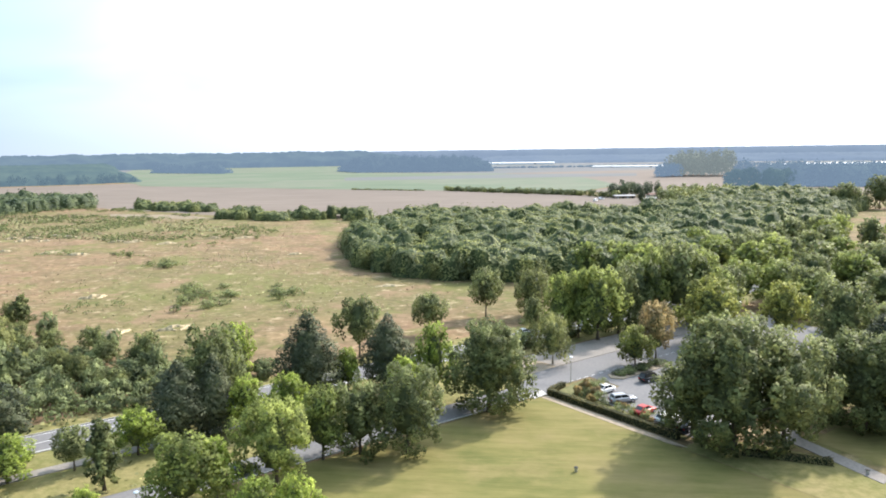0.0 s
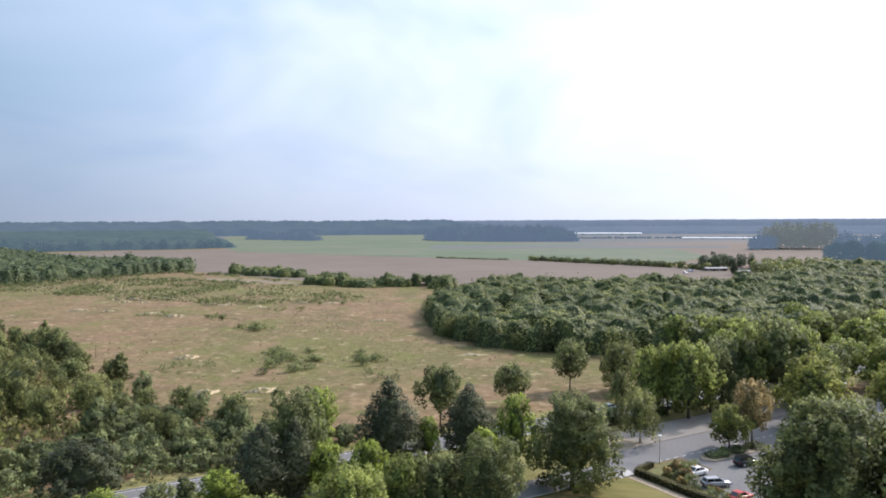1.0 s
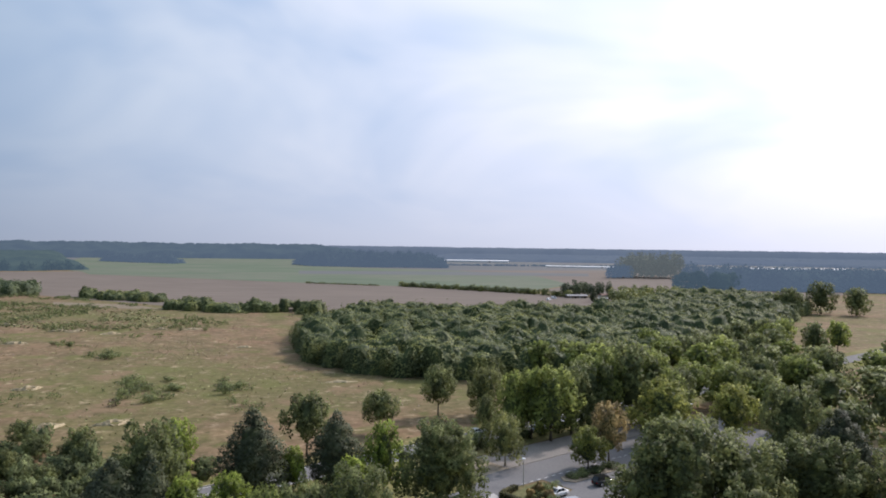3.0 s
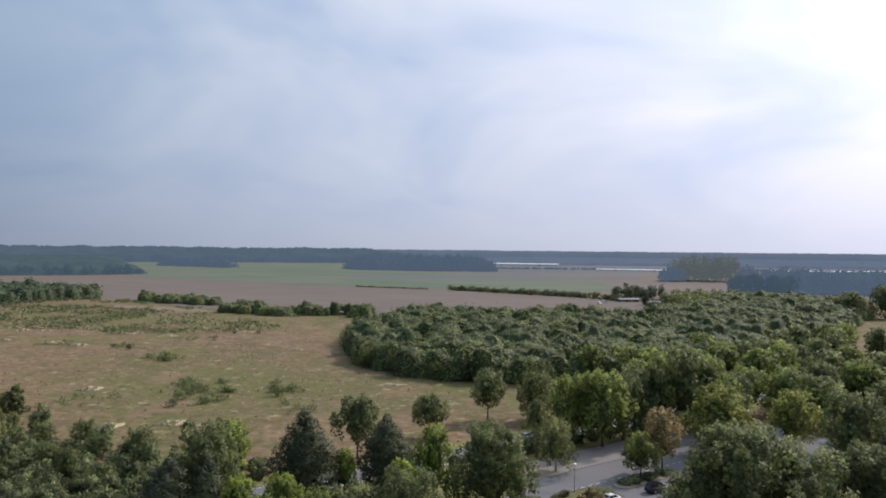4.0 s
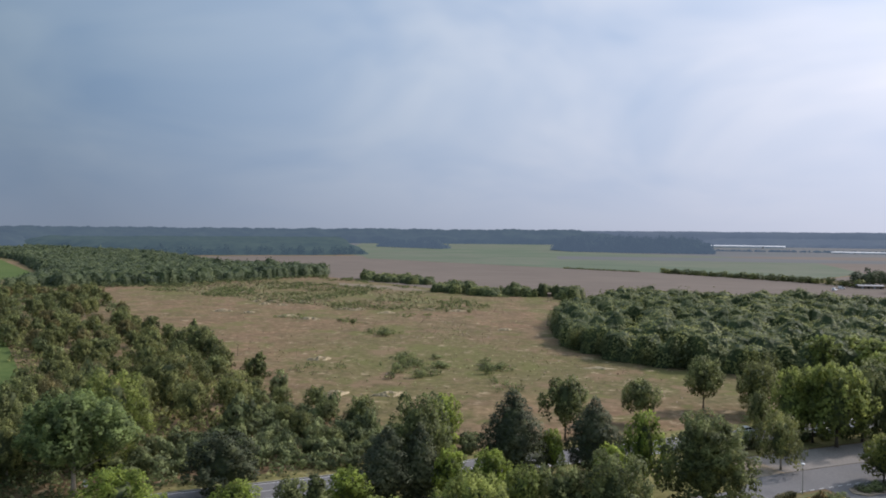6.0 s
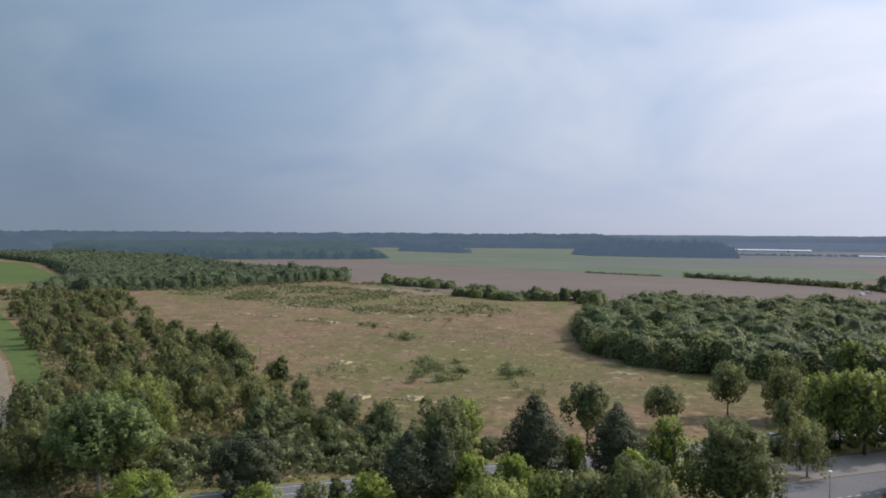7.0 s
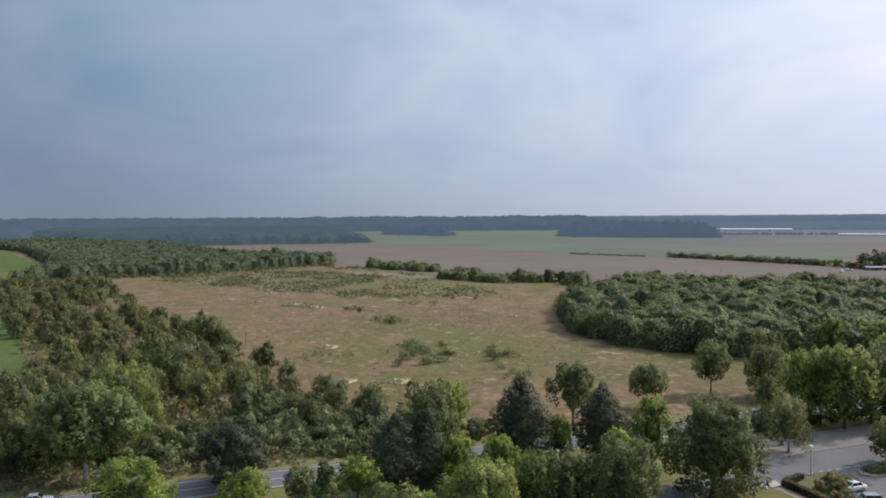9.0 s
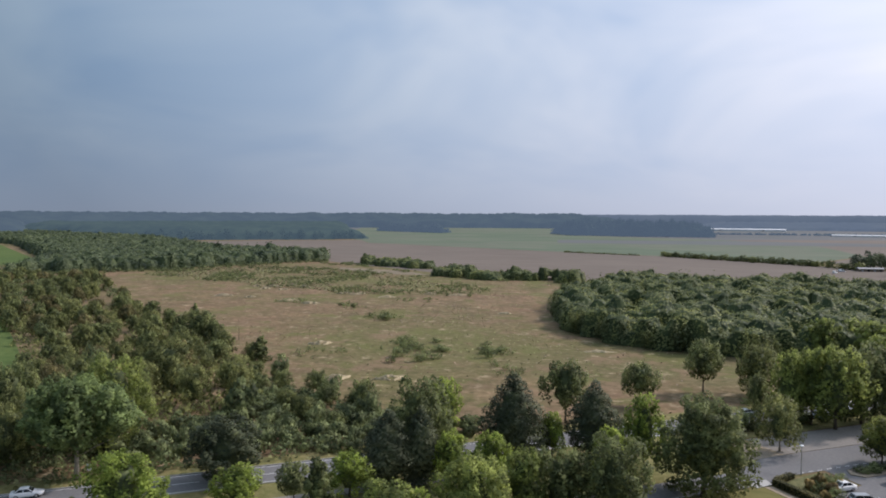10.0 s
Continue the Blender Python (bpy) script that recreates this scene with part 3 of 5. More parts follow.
def thinned(spots, scale, least, seed):
    """Only the places where growth is thick."""
    return np.array([p for p in spots if noise.noise((p[0] * scale, p[1] * scale, seed)) > least])


def wood(name, spots, height, width, count, leaf, material, seed, label, kind="stuff", shape="wood", spread=0.2):
    """Many crowns joined into one mass of foliage."""
    r = np.random.default_rng(seed)
    patterns = [crown_quads(shape, 1.0 * height, width, count, leaf, seed + k) for k in range(6)]
    out = []
    for k, (x, y) in enumerate(spots):
        q = patterns[k % 6]
        a, sc, sz = r.uniform(0, 6.283), r.uniform(1 - spread, 1 + spread), r.uniform(1 - spread, 1 + spread)
        c, s = math.cos(a), math.sin(a)
        turned = np.stack([(q[..., 0] * c - q[..., 1] * s) * sc, (q[..., 0] * s + q[..., 1] * c) * sc, q[..., 2] * sz], -1)
        turned[:, :4] += (x, y, 0)
        out.append(turned)
    ob = new(name, quad_mesh(name, np.concatenate(out), material))
    return tagged(ob, label, "trees", kind=kind)


def dome_wood(name, spots, height, radius, cell, per_cell, leaf, material, seed, label, spread=0.25, plump=0.95, skirt=0.0, core=None):
    """A close wood: one canopy of rounded crowns, its surface covered with leaves that face outwards. Returns the leaf
    mass; its part is a sheet added just below the leaves, which blocks light and closes the gaps.
    """
    r = np.random.default_rng(seed)
    lo, hi = spots.min(0) - radius * 1.6, spots.max(0) + radius * 1.6
    nx, ny = ((hi - lo) / cell).astype(int) + 1
    z = np.full((nx, ny), -0.6)
    ax, ay = lo[0] + np.arange(nx) * cell, lo[1] + np.arange(ny) * cell
    for x, y in spots:
        rad, h = radius * r.uniform(1 - spread, 1 + spread), height * r.uniform(1 - spread, 1 + spread)
        near = np.hypot(spots[:, 0] - x, spots[:, 1] - y) < radius * 2.6
        out = np.hypot(*(spots[near].mean(0) - (x, y))) / radius    # large at the wood's edge
        h *= 1 - skirt * min(1.0, out * 1.3)
        i0, i1 = np.searchsorted(ax, [x - rad, x + rad])
        j0, j1 = np.searchsorted(ay, [y - rad, y + rad])
        d2 = ((ax[i0:i1, None] - x) ** 2 + (ay[None, j0:j1] - y) ** 2) / rad ** 2
        lump = 1 + 0.10 * np.sin(ax[i0:i1, None] * 2.1 + x) * np.sin(ay[None, j0:j1] * 1.9 + y)
        dome = h - min(rad * plump, h * 0.7) * (1 - np.sqrt(np.clip(1 - d2 * lump, 0, 1)))
        z[i0:i1, j0:j1] = np.maximum(z[i0:i1, j0:j1], np.where(d2 < 1, dome, -0.6))
    # smaller puffs of foliage on the crowns
    inside = np.argwhere(z > 0)
    for i, j in inside[r.choice(len(inside), int(len(inside) * cell * cell / (radius * 2.0)))]:
        q = radius * r.uniform(0.28, 0.62)
        m = int(q / cell) + 1
        i0, i1, j0, j1 = max(i - m, 0), min(i + m + 1, nx), max(j - m, 0), min(j + m + 1, ny)
        d2 = ((np.arange(i0, i1)[:, None] - i) ** 2 + (np.arange(j0, j1)[None] - j) ** 2) * (cell / q) ** 2
        puff = np.where((d2 < 1) & (z[i0:i1, j0:j1] > 0), z[i, j] - q * 0.55 + q * np.sqrt(np.clip(1 - d2, 0, 1)), -9)
        z[i0:i1, j0:j1] = np.maximum(z[i0:i1, j0:j1], puff)
    rough = np.array([[noise.noise((a / (cell * 2.2), b / (cell * 2.2), seed)) + 0.8 * noise.noise((a / (cell * 5), b / (cell * 5), seed + 9)) for b in ay] for a in ax])
    ok = z > 0
    even = np.where(ok, z, 0)
    for _ in range(2):
        even = (even * 2 + np.roll(even, 1, 0) + np.roll(even, -1, 0) + np.roll(even, 1, 1) + np.roll(even, -1, 1)) / 6
    sx, sy = np.gradient(even, cell)
    z = np.where(ok, np.maximum(z + rough * cell * 0.4, 0.3), z)
    gx, gy = np.gradient(np.where(ok, z, 0), cell)
    slope = np.sqrt(1 + np.minimum(gx ** 2 + gy ** 2, 8))
    # leaves, more of them where the surface is steep
    shut = ok.copy()
    for di, dj in ((1, 0), (-1, 0), (0, 1), (0, -1), (1, 1), (-1, -1), (1, -1), (-1, 1)):
        shut &= np.roll(np.roll(ok, di, 0), dj, 1)
    edge = ok & ~shut
    want = np.where(ok, per_cell * slope, 0) * np.where(edge, 3.0, 1.0)
    count = np.floor(want + r.uniform(0, 1, want.shape)).astype(int)
    ii, jj = np.nonzero(count)
    rep_i, rep_j = np.repeat(ii, count[ii, jj]), np.repeat(jj, count[ii, jj])
    fi, fj = rep_i + r.uniform(-0.5, 0.5, len(rep_i)), rep_j + r.uniform(-0.5, 0.5, len(rep_j))
    g = np.stack([gx[rep_i, rep_j], gy[rep_i, rep_j]], 1)
    zz = z[rep_i, rep_j] + ((fi - rep_i) * g[:, 0] + (fj - rep_j) * g[:, 1]) * cell * 0.8
    wall = edge[rep_i, rep_j] | (slope[rep_i, rep_j] > 3.0)
    zz = np.where(wall, zz * r.uniform(0.05, 1.0, len(zz)), zz) + r.normal(0, 0.12 * leaf, len(zz))
    at = np.stack([lo[0] + fi * cell, lo[1] + fj * cell, np.maximum(zz, 0.1)], 1)
    facing = unit(np.stack([-sx[rep_i, rep_j], -sy[rep_i, rep_j], np.full(len(g), 1.15)], 1))
    ob = new(name, quad_mesh(name, leaves_at(at, facing, leaf, r, slim=0.85, loose=0.45), material))
    # closed sheet added below the leaves, so gaps look dark
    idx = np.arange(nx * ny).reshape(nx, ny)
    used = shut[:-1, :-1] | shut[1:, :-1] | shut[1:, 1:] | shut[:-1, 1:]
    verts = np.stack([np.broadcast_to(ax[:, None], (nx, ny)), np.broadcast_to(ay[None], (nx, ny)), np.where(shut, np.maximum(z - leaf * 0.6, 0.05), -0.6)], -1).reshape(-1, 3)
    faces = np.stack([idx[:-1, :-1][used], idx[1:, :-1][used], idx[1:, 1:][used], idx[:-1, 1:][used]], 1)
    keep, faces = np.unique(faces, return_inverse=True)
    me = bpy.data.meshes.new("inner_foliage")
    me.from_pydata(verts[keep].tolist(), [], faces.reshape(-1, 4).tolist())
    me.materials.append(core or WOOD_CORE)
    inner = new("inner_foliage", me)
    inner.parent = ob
    return tagged(ob, label, "trees", kind="stuff")


def canopy(name, outline, height, cell, material, seed, label, rough=0.35, taper=40.0):
    """A far wood as one closed canopy: bumpy crowns above, a wall of foliage at the edges."""
    xs, ys = [p[0] for p in outline], [p[1] for p in outline]
    nx, ny = int((max(xs) - min(xs)) / cell) + 3, int((max(ys) - min(ys)) / cell) + 3
    r = np.random.default_rng(seed)
    gx, gy = np.meshgrid(min(xs) + (np.arange(nx) - 1) * cell, min(ys) + (np.arange(ny) - 1) * cell, indexing="ij")
    gx, gy = gx + r.uniform(-0.35, 0.35, gx.shape) * cell, gy + r.uniform(-0.35, 0.35, gy.shape) * cell
    ok = inside_poly(gx.ravel(), gy.ravel(), outline).reshape(gx.shape)
    swell = np.array([noise.noise((a / (cell * 9), b / (cell * 9), seed)) for a, b in zip(gx.ravel(), gy.ravel())]).reshape(gx.shape)
    top = height * (1 + rough * 0.5 * swell + rough * r.uniform(-0.5, 0.5, gx.shape))
    near = np.full(gx.shape, 1e9)
    for (ax, ay), (bx, by) in zip(outline, outline[1:] + outline[:1]):
        t = np.clip(((gx - ax) * (bx - ax) + (gy - ay) * (by - ay)) / ((bx - ax) ** 2 + (by - ay) ** 2 + 1e-9), 0, 1)
        near = np.minimum(near, np.hypot(gx - ax - t * (bx - ax), gy - ay - t * (by - ay)))
    top = top * np.clip(0.42 + 0.58 * near / taper + 0.25 * swell, 0.3, 1.05)
    verts = np.stack([gx, gy, np.where(ok, top, -0.5)], -1).reshape(-1, 3)
    idx = np.arange(nx * ny).reshape(nx, ny)
    used = ok[:-1, :-1] | ok[1:, :-1] | ok[1:, 1:] | ok[:-1, 1:]
    a, b, c, d = idx[:-1, :-1][used], idx[1:, :-1][used], idx[1:, 1:][used], idx[:-1, 1:][used]
    me = bpy.data.meshes.new(name)
    me.from_pydata(verts.tolist(), [], np.stack([a, b, c, d], 1).tolist())
    me.materials.append(material)
    me.polygons.foreach_set("use_smooth", np.ones(len(me.polygons), bool))
    return tagged(new(name, me), label, "trees", kind="structure")


def sheet(name, outline, z, material, label, category, thick=0.0, kind="structure", parent=None):
    """A level area with the given outline, optionally a slab with sides."""
    bm = bmesh.new()
    top = bm.faces.new([bm.verts.new((p[0], p[1], z)) for p in outline])
    if top.normal.z < 0:
        top.normal_flip()
    if thick:
        ret = bmesh.ops.extrude_face_region(bm, geom=[top])
        for v in [g for g in ret["geom"] if isinstance(g, bmesh.types.BMVert)]:
            v.co.z = z
        for v in top.verts:
            v.co.z = z - thick
    bm.normal_update()
    bmesh.ops.triangulate(bm, faces=[f for f in bm.faces if len(f.verts) > 4])
    ob = part(name, bm, material, parent, label)
    if parent is None:
        tagged(ob, label, category, kind=kind)
    return ob


def band(s0, s1, n0, n1):
    """The outline of a straight strip along the road."""
    return [sn(s0, n0), sn(s1, n0), sn(s1, n1), sn(s0, n1)]


def box_bm(bm, x0, x1, y0, y1, z0, z1, bevel=0.0):
    vs = [bm.verts.new((x, y, z)) for z in (z0, z1) for x, y in ((x0, y0), (x1, y0), (x1, y1), (x0, y1))]
    fs = [bm.faces.new([vs[i] for i in f]) for f in ((3, 2, 1, 0), (4, 5, 6, 7), (0, 1, 5, 4), (1, 2, 6, 5), (2, 3, 7, 6), (3, 0, 4, 7))]
    if bevel:
        edges = list({e for f in fs for e in f.edges})
        bmesh.ops.bevel(bm, geom=edges, offset=bevel, segments=2, affect="EDGES")
    return bm


def ring_outline(yaw0, yaw1, near, far, steps=14):
    """The outline of a piece of a ring round the viewpoint."""
    out = [(near, yaw0 + (yaw1 - yaw0) * k / steps) for k in range(steps + 1)] + [(far, yaw1 + (yaw0 - yaw1) * k / steps) for k in range(steps + 1)]
    return [(-math.sin(radians(a)) * d, math.cos(radians(a)) * d) for d, a in out]


# ---- ground ----
bm = bmesh.new()
centre = bm.verts.new((0, 0, 0))
rings = []
for rad in (120, 400, 1000, 2200, 4950):
    rings.append([bm.verts.new((rad * math.cos(a), rad * math.sin(a), 0)) for a in [2 * math.pi * k / 72 for k in range(72)]])
for k in range(72):
    bm.faces.new((centre, rings[0][k], rings[0][(k + 1) % 72]))
    for lo, hi in zip(rings, rings[1:]):
        bm.faces.new((lo[k], hi[k], hi[(k + 1) % 72], lo[(k + 1) % 72]))
tagged(part("ground", bm, MEADOW), "dry meadow ground with straw-coloured grass and green patches", "ground", kind="structure")

sheet("lawn", [sn(-90, 20), sn(86.0, 20), sn(86.0, 88.6), sn(-90, 88.6)], 0.04, LAWN, "mown lawn of sun-dried yellow-green grass", "lawn")
sheet("lawn", [sn(99.5, 20), sn(160, 20), sn(160, 52), sn(103, 50.5)], 0.04, LAWN, "mown lawn beyond a garden path", "lawn")
sheet("lawn", [sn(86.2, 20), sn(99, 20), sn(99, 46), sn(94, 58), sn(90.2, 60.5), sn(86.2, 60.5)], 0.03, VERGE, "worn shaded grass below the large tree", "lawn")
sheet("far_plain", ring_outline(-60, 80, 1350, 4300), 0.03, HAZED_PLAIN, "wide far plain of haze-greyed fields", "field")
sheet("ploughed_field", [(-420, 612), (-300, 542), (-211, 492), (-113, 464), (-60, 470), (50, 470), (200, 560), (62, 690), (37, 704), (-83, 789),
      (-193, 824), (-520, 964), (-585, 1060), (-723, 957), (-797, 860)], 0.06, SOIL, "bare brown ploughed field", "field")
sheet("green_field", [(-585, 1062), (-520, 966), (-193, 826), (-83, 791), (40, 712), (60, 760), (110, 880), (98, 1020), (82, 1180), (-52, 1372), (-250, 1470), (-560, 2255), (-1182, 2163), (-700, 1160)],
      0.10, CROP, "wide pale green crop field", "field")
sheet("ploughed_field", [(-40, 1376), (64, 1022), (114, 880), (66, 760), (75, 700), (220, 600), (420, 820), (520, 1250), (350, 1560)], 0.06, SOIL, "brown harvested field beyond a hedge", "field")
sheet("grass_strip", [(-300, 1222), (-17, 1306), (189, 1294), (171, 1169), (-15, 1138), (-269, 1097)], 0.16, HAZED_PLAIN, "pale strip of ripening crop in the green field", "field")
sheet("grass_strip", [(-243, 1688), (181, 1788), (169, 1663), (-223, 1546)], 0.16, HAZED_PLAIN, "thin dull strip across the far green field", "field")
sheet("green_field", [(-1040, 712), (-905, 672), (-572, 461), (-530, 432), (-581, 397), (-1100, 600)], 0.08, BRIGHT_GREEN, "bright green grass field beside the wood", "field")
sheet("grass_strip", [(-520, 352), (-366, 256), (-249, 187), (-172, 135), (-140, 112), (-140, 101), (-174, 127), (-222, 159), (-287, 197), (-480, 312)], 0.06, BRIGHT_GREEN, "strip of fresh green grass along the trees", "field")
sheet("stubble_field", [(-480, 310), (-287, 195), (-222, 157), (-174, 125), (-145, 100), (-300, 50), (-520, 200)], 0.05, STUBBLE, "pale stubble field beside the grass strip", "field")

sheet("verge", band(-150, 96, 95.5, 107.3), 0.03, VERGE, "rough half-dry grass between the two roads", "ground")
sheet("verge", band(-150, 400, 109.7, 116.3), 0.03, VERGE, "rough half-dry grass beside the main road", "ground")
sheet("verge", band(-150, 400, 124.3, 129), 0.03, VERGE, "rough green grass beside the main road", "ground")

# ---- roads ----
ROAD = [sn(-150, 116.4), sn(400, 116.4), sn(400, 124.2), sn(-150, 124.2)]
road = sheet("road", ROAD, 0.05, ASPHALT, "grey asphalt main road with white markings", "road")
service = sheet("service_road", [sn(-150, 89.6), sn(88, 89.6), sn(93, 91.2), sn(240, 91.2), sn(240, 99.6), sn(96, 99.6), sn(86, 95.4), sn(-150, 95.4)], 0.05, ASPHALT,
                "grey asphalt side road below the trees", "road")
car_park = sheet("car_park", [sn(97.5, 60), sn(170, 60), sn(170, 91.16), sn(101, 91.16), sn(101, 84), sn(92.4, 82), sn(90.4, 60)], 0.06, ASPHALT, "pale grey asphalt car park", "car park")
sheet("pavement", band(-150, 60, 107.4, 109.6), 0.12, PAVING, "grey footway beside the main road", "pavement", 0.12)
sheet("pavement", [sn(86.2, 62), sn(87.0, 60), sn(87.3, 66), sn(87.3, 88.4), sn(85.9, 88.4), sn(85.9, 68)], 0.08, SAND, "pale sandy footpath beside the clipped hedge", "pavement", 0.08)
sheet("pavement", [sn(96, 38), sn(98.6, 38), sn(102.6, 52), sn(112, 57), sn(111, 59), sn(100.4, 54)], 0.09, PAVING, "grey garden path through the lawn", "pavement", 0.08)
sheet("parking_lane", band(101, 170, 99.75, 109.0), 0.07, PAVING, "paved grey-lilac parking lane beside the side road", "pavement", 0.05)
sheet("litter_verge", [sn(93, 99.2), sn(101, 99.75), sn(101, 107), sn(92, 107)], 0.06, SAND, "sandy verge with fallen leaves", "ground")
sheet("pavement", [sn(84.6, 88.6), sn(88.0, 88.9), sn(88.6, 91.0), sn(84.6, 90.4)], 0.1, KERB, "pale concrete slab at the hedge's end", "pavement", 0.06)


def kerb(s0, s1, n, parent):
    """A run of kerbstones along the road, each a metre long."""
    me = None
    s = s0
    while s < s1:
        if me is None:
            b = bmesh.new()
            box_bm(b, 0.01, 1.99, -0.09, 0.09, 0.0, 0.15, 0.02)
            me = bpy.data.meshes.new("kerbstone")
            b.to_mesh(me)
            b.free()
            me.materials.append(KERB)
        ob = new("kerbstone", me)
        ob.parent = parent
        p = sn(s, n)
        ob.matrix_basis = pose(p.x, p.y, 0.02, 0, 0, ROAD_TURN)
        s += 2.0


def dashes(s0, s1, n, length, gap, width, parent, z=0.056):
    b = bmesh.new()
    box_bm(b, 0, length, -width / 2, width / 2, 0.0, 0.006)
    me = bpy.data.meshes.new("road_marking")
    b.to_mesh(me)
    b.free()
    me.materials.append(PAINT)
    s = s0
    while s < s1:
        ob = new("road_marking", me)
        ob.parent = parent
        p = sn(s, n)
        ob.matrix_basis = pose(p.x, p.y, z - 0.002, 0, 0, ROAD_TURN)
        s += length + gap


kerb(-60, 130, 116.2, road)
kerb(-60, 130, 124.4, road)
kerb(-20, 86, 89.4, service)
dashes(-120, 260, 120.3, 4.0, 8.0, 0.14, road)
dashes(-120, 260, 116.75, 12.0, 0.0, 0.12, road)
dashes(-120, 260, 123.85, 12.0, 0.0, 0.12, road)
dashes(96, 160, 91.5, 1.0, 1.0, 0.12, car_park, 0.066)

# ---- trees beside the roads ----
BY = "beside the side road"
ROW = "row beside the side road"
tree("maple", -31.4, 86.9, 11.5, 10.0, BY, group=ROW)
tree("maple", -27.6, 95.2, 10.3, 7.4, BY, group=ROW)
tree("broad", -22.9, 97.5, 10.6, 9.2, BY, group=ROW)
tree("broad", -16.3, 98.4, 12.6, 10.6, BY, group=ROW)
tree("broad", -5.8, 116.0, 15.2, 14.6, "standing on the lawn's edge")
tree("lime", -15.3, 121.8, 13.2, 7.4, "between the two roads")
tree("lime", -19.5, 116.0, 9.0, 6.0, "between the two roads")
tree("pine", -23.9, 125.8, 13.7, 11.0, "between the two roads")
tree("pine", -36.2, 119.0, 15.1, 12.6, "between the two roads")
tree("lime", -31.0, 124.0, 8.0, 5.4, "between the two roads")
tree("park", -33.9, 146.4, 12.4, 9.0, "beyond the main road")
tree("park", -21.9, 166.2, 9.6, 8.2, "beyond the main road")
tree("park", -9.8, 184.4, 12.5, 8.9, "standing alone at the meadow's edge")
tree("pine", -51.2, 101.4, 11.7, 10.5, "between the two roads")
tree("broad", -48.9, 108.0, 15.6, 11.0, "between the two roads")
tree("pine", -46.8, 104.0, 12.0, 8.0, "between the two roads")
tree("lime", -53.5, 130.5, 10.7, 7.4, "beyond the main road")
tree("lime", -42.0, 104.5, 8.6, 7.0, "between the two roads")
tree("lime", -37.0, 108.5, 8.0, 6.5, "between the two roads")
tree("lime", -54.3, 94.9, 6.9, 7.4, "beside the footway")
tree("column", -52.9, 83.9, 9.8, 4.5, "on the lawn")
tree("park", -60.3, 89.2, 6.1, 5.3, "beside the footway")
tree("maple", -39.9, 79.4, 9.4, 9.7, "on the lawn's edge")
tree("lime", -37.5, 82.5, 8.0, 5.5, "on the lawn's edge")
tree("lime", -73.4, 70.1, 11.5, 12.0, "on the lawn")
tree("lime", -28.7, 73.3, 7.4, 6.1, "on the lawn's edge")
tree("lime", -24.6, 73.8, 7.6, 5.6, "on the lawn's edge")
tree("lime", -49.0, 73.5, 5.4, 4.0, "on the lawn's edge")
tree("lime", -66.8, 84.8, 6.2, 8.0, "beside the footway")
tree("dark", -75.6, 93.2, 10.1, 12.5, "beside the main road")
tree("birch", 5.5, 143.5, 10.1, 7.6, "on the sandy verge")
tree("autumn", 25.8, 146.7, 11.8, 7.6, "on the car park's island")
tree("golden", 21.2, 142.5, 8.2, 7.4, "on the car park's island")
tree("golden", 56.4, 166.2, 12.4, 11.4, "beside the car park")
tree("golden", 31.0, 137.0, 6.5, 4.0, "on the car park's island")
tree("broad", 24.6, 108.1, 11.3, 11.7, "at the car park's hedge")
tree("broad", 29.0, 103.2, 19.0, 18.0, "at the car park's hedge")
tree("broad", 36.6, 105.7, 16.4, 13.0, "at the car park's hedge")
tree("broad", 46.7, 121.8, 9.4, 9.4, "beside the car park")
tree("broad", 50.4, 112.2, 15.0, 14.9, "beside the garden path")
tree("pine", 57.0, 119.0, 17.0, 14.0, "beside the garden path")
tree("broad", 62.0, 109.0, 14.0, 13.0, "beside the garden path")
tree("broad", 68.8, 149.3, 9.0, 11.6, "beside the car park")
tree("birch", 1.9, 185.0, 12.2, 10.6, "beyond the main road")
tree("broad", 2.0, 168.5, 8.6, 5.0, "beyond the main road")
tree("maple", 7.7, 163.6, 14.6, 8.1, "in the row along the main road")
tree("maple", 16.1, 163.1, 16.2, 12.5, "in the row along the main road")
tree("broad", 25.9, 174.1, 16.2, 11.7, "in the row along the main road")
tree("maple", 30.6, 176.6, 17.9, 9.7, "in the row along the main road")
tree("broad", 36.9, 180.4, 19.8, 15.0, "in the row along the main road")
tree("broad", 66.9, 266.6, 10.0, 9.5, "at the thicket's edge")
tree("broad", 76.1, 266.8, 11.4, 10.7, "at the thicket's edge")
tree("broad", 78.9, 257.1, 8.1, 8.8, "at the thicket's edge")
tree("golden", 39.8, 159.6, 14.3, 15.0, "beside the car park")
tree("broad", 61.5, 148.1, 16.4, 12.3, "beside the car park")
tree("maple", 12.0, 164.9, 14.9, 8.6, "in the row along the main road")
tree("broad", 21.3, 169.5, 15.7, 9.3, "in the row along the main road")
tree("maple", 42.2, 180.7, 17.3, 9.8, "in the row along the main road")
tree("broad", 50.1, 188.5, 12.9, 9.6, "beside the main road")
tree("broad", 10.4, 177.4, 10.4, 7.1, "in the row along the main road")
tree("broad", 43.3, 198.2, 14.3, 12.0, "beside the main road")
tree("maple", 57.4, 202.4, 12.2, 13.2, "beside the main road")
tree("maple", 67.7, 202.9, 11.8, 12.5, "beside the main road")
tree("broad", 70.1, 189.3, 12.8, 11.0, "beside the side road")
tree("maple", 106.3, 262.0, 11.5, 12.5, "beside the main road", far=True)
tree("broad", 104.2, 228.7, 13.7, 13.2, "beside the side road")
tree("shrub", 0.2, 154.2, 4.4, 4.8, "beside the main road")
tree("shrub", -3.0, 152.0, 3.6, 4.2, "beside the main road")
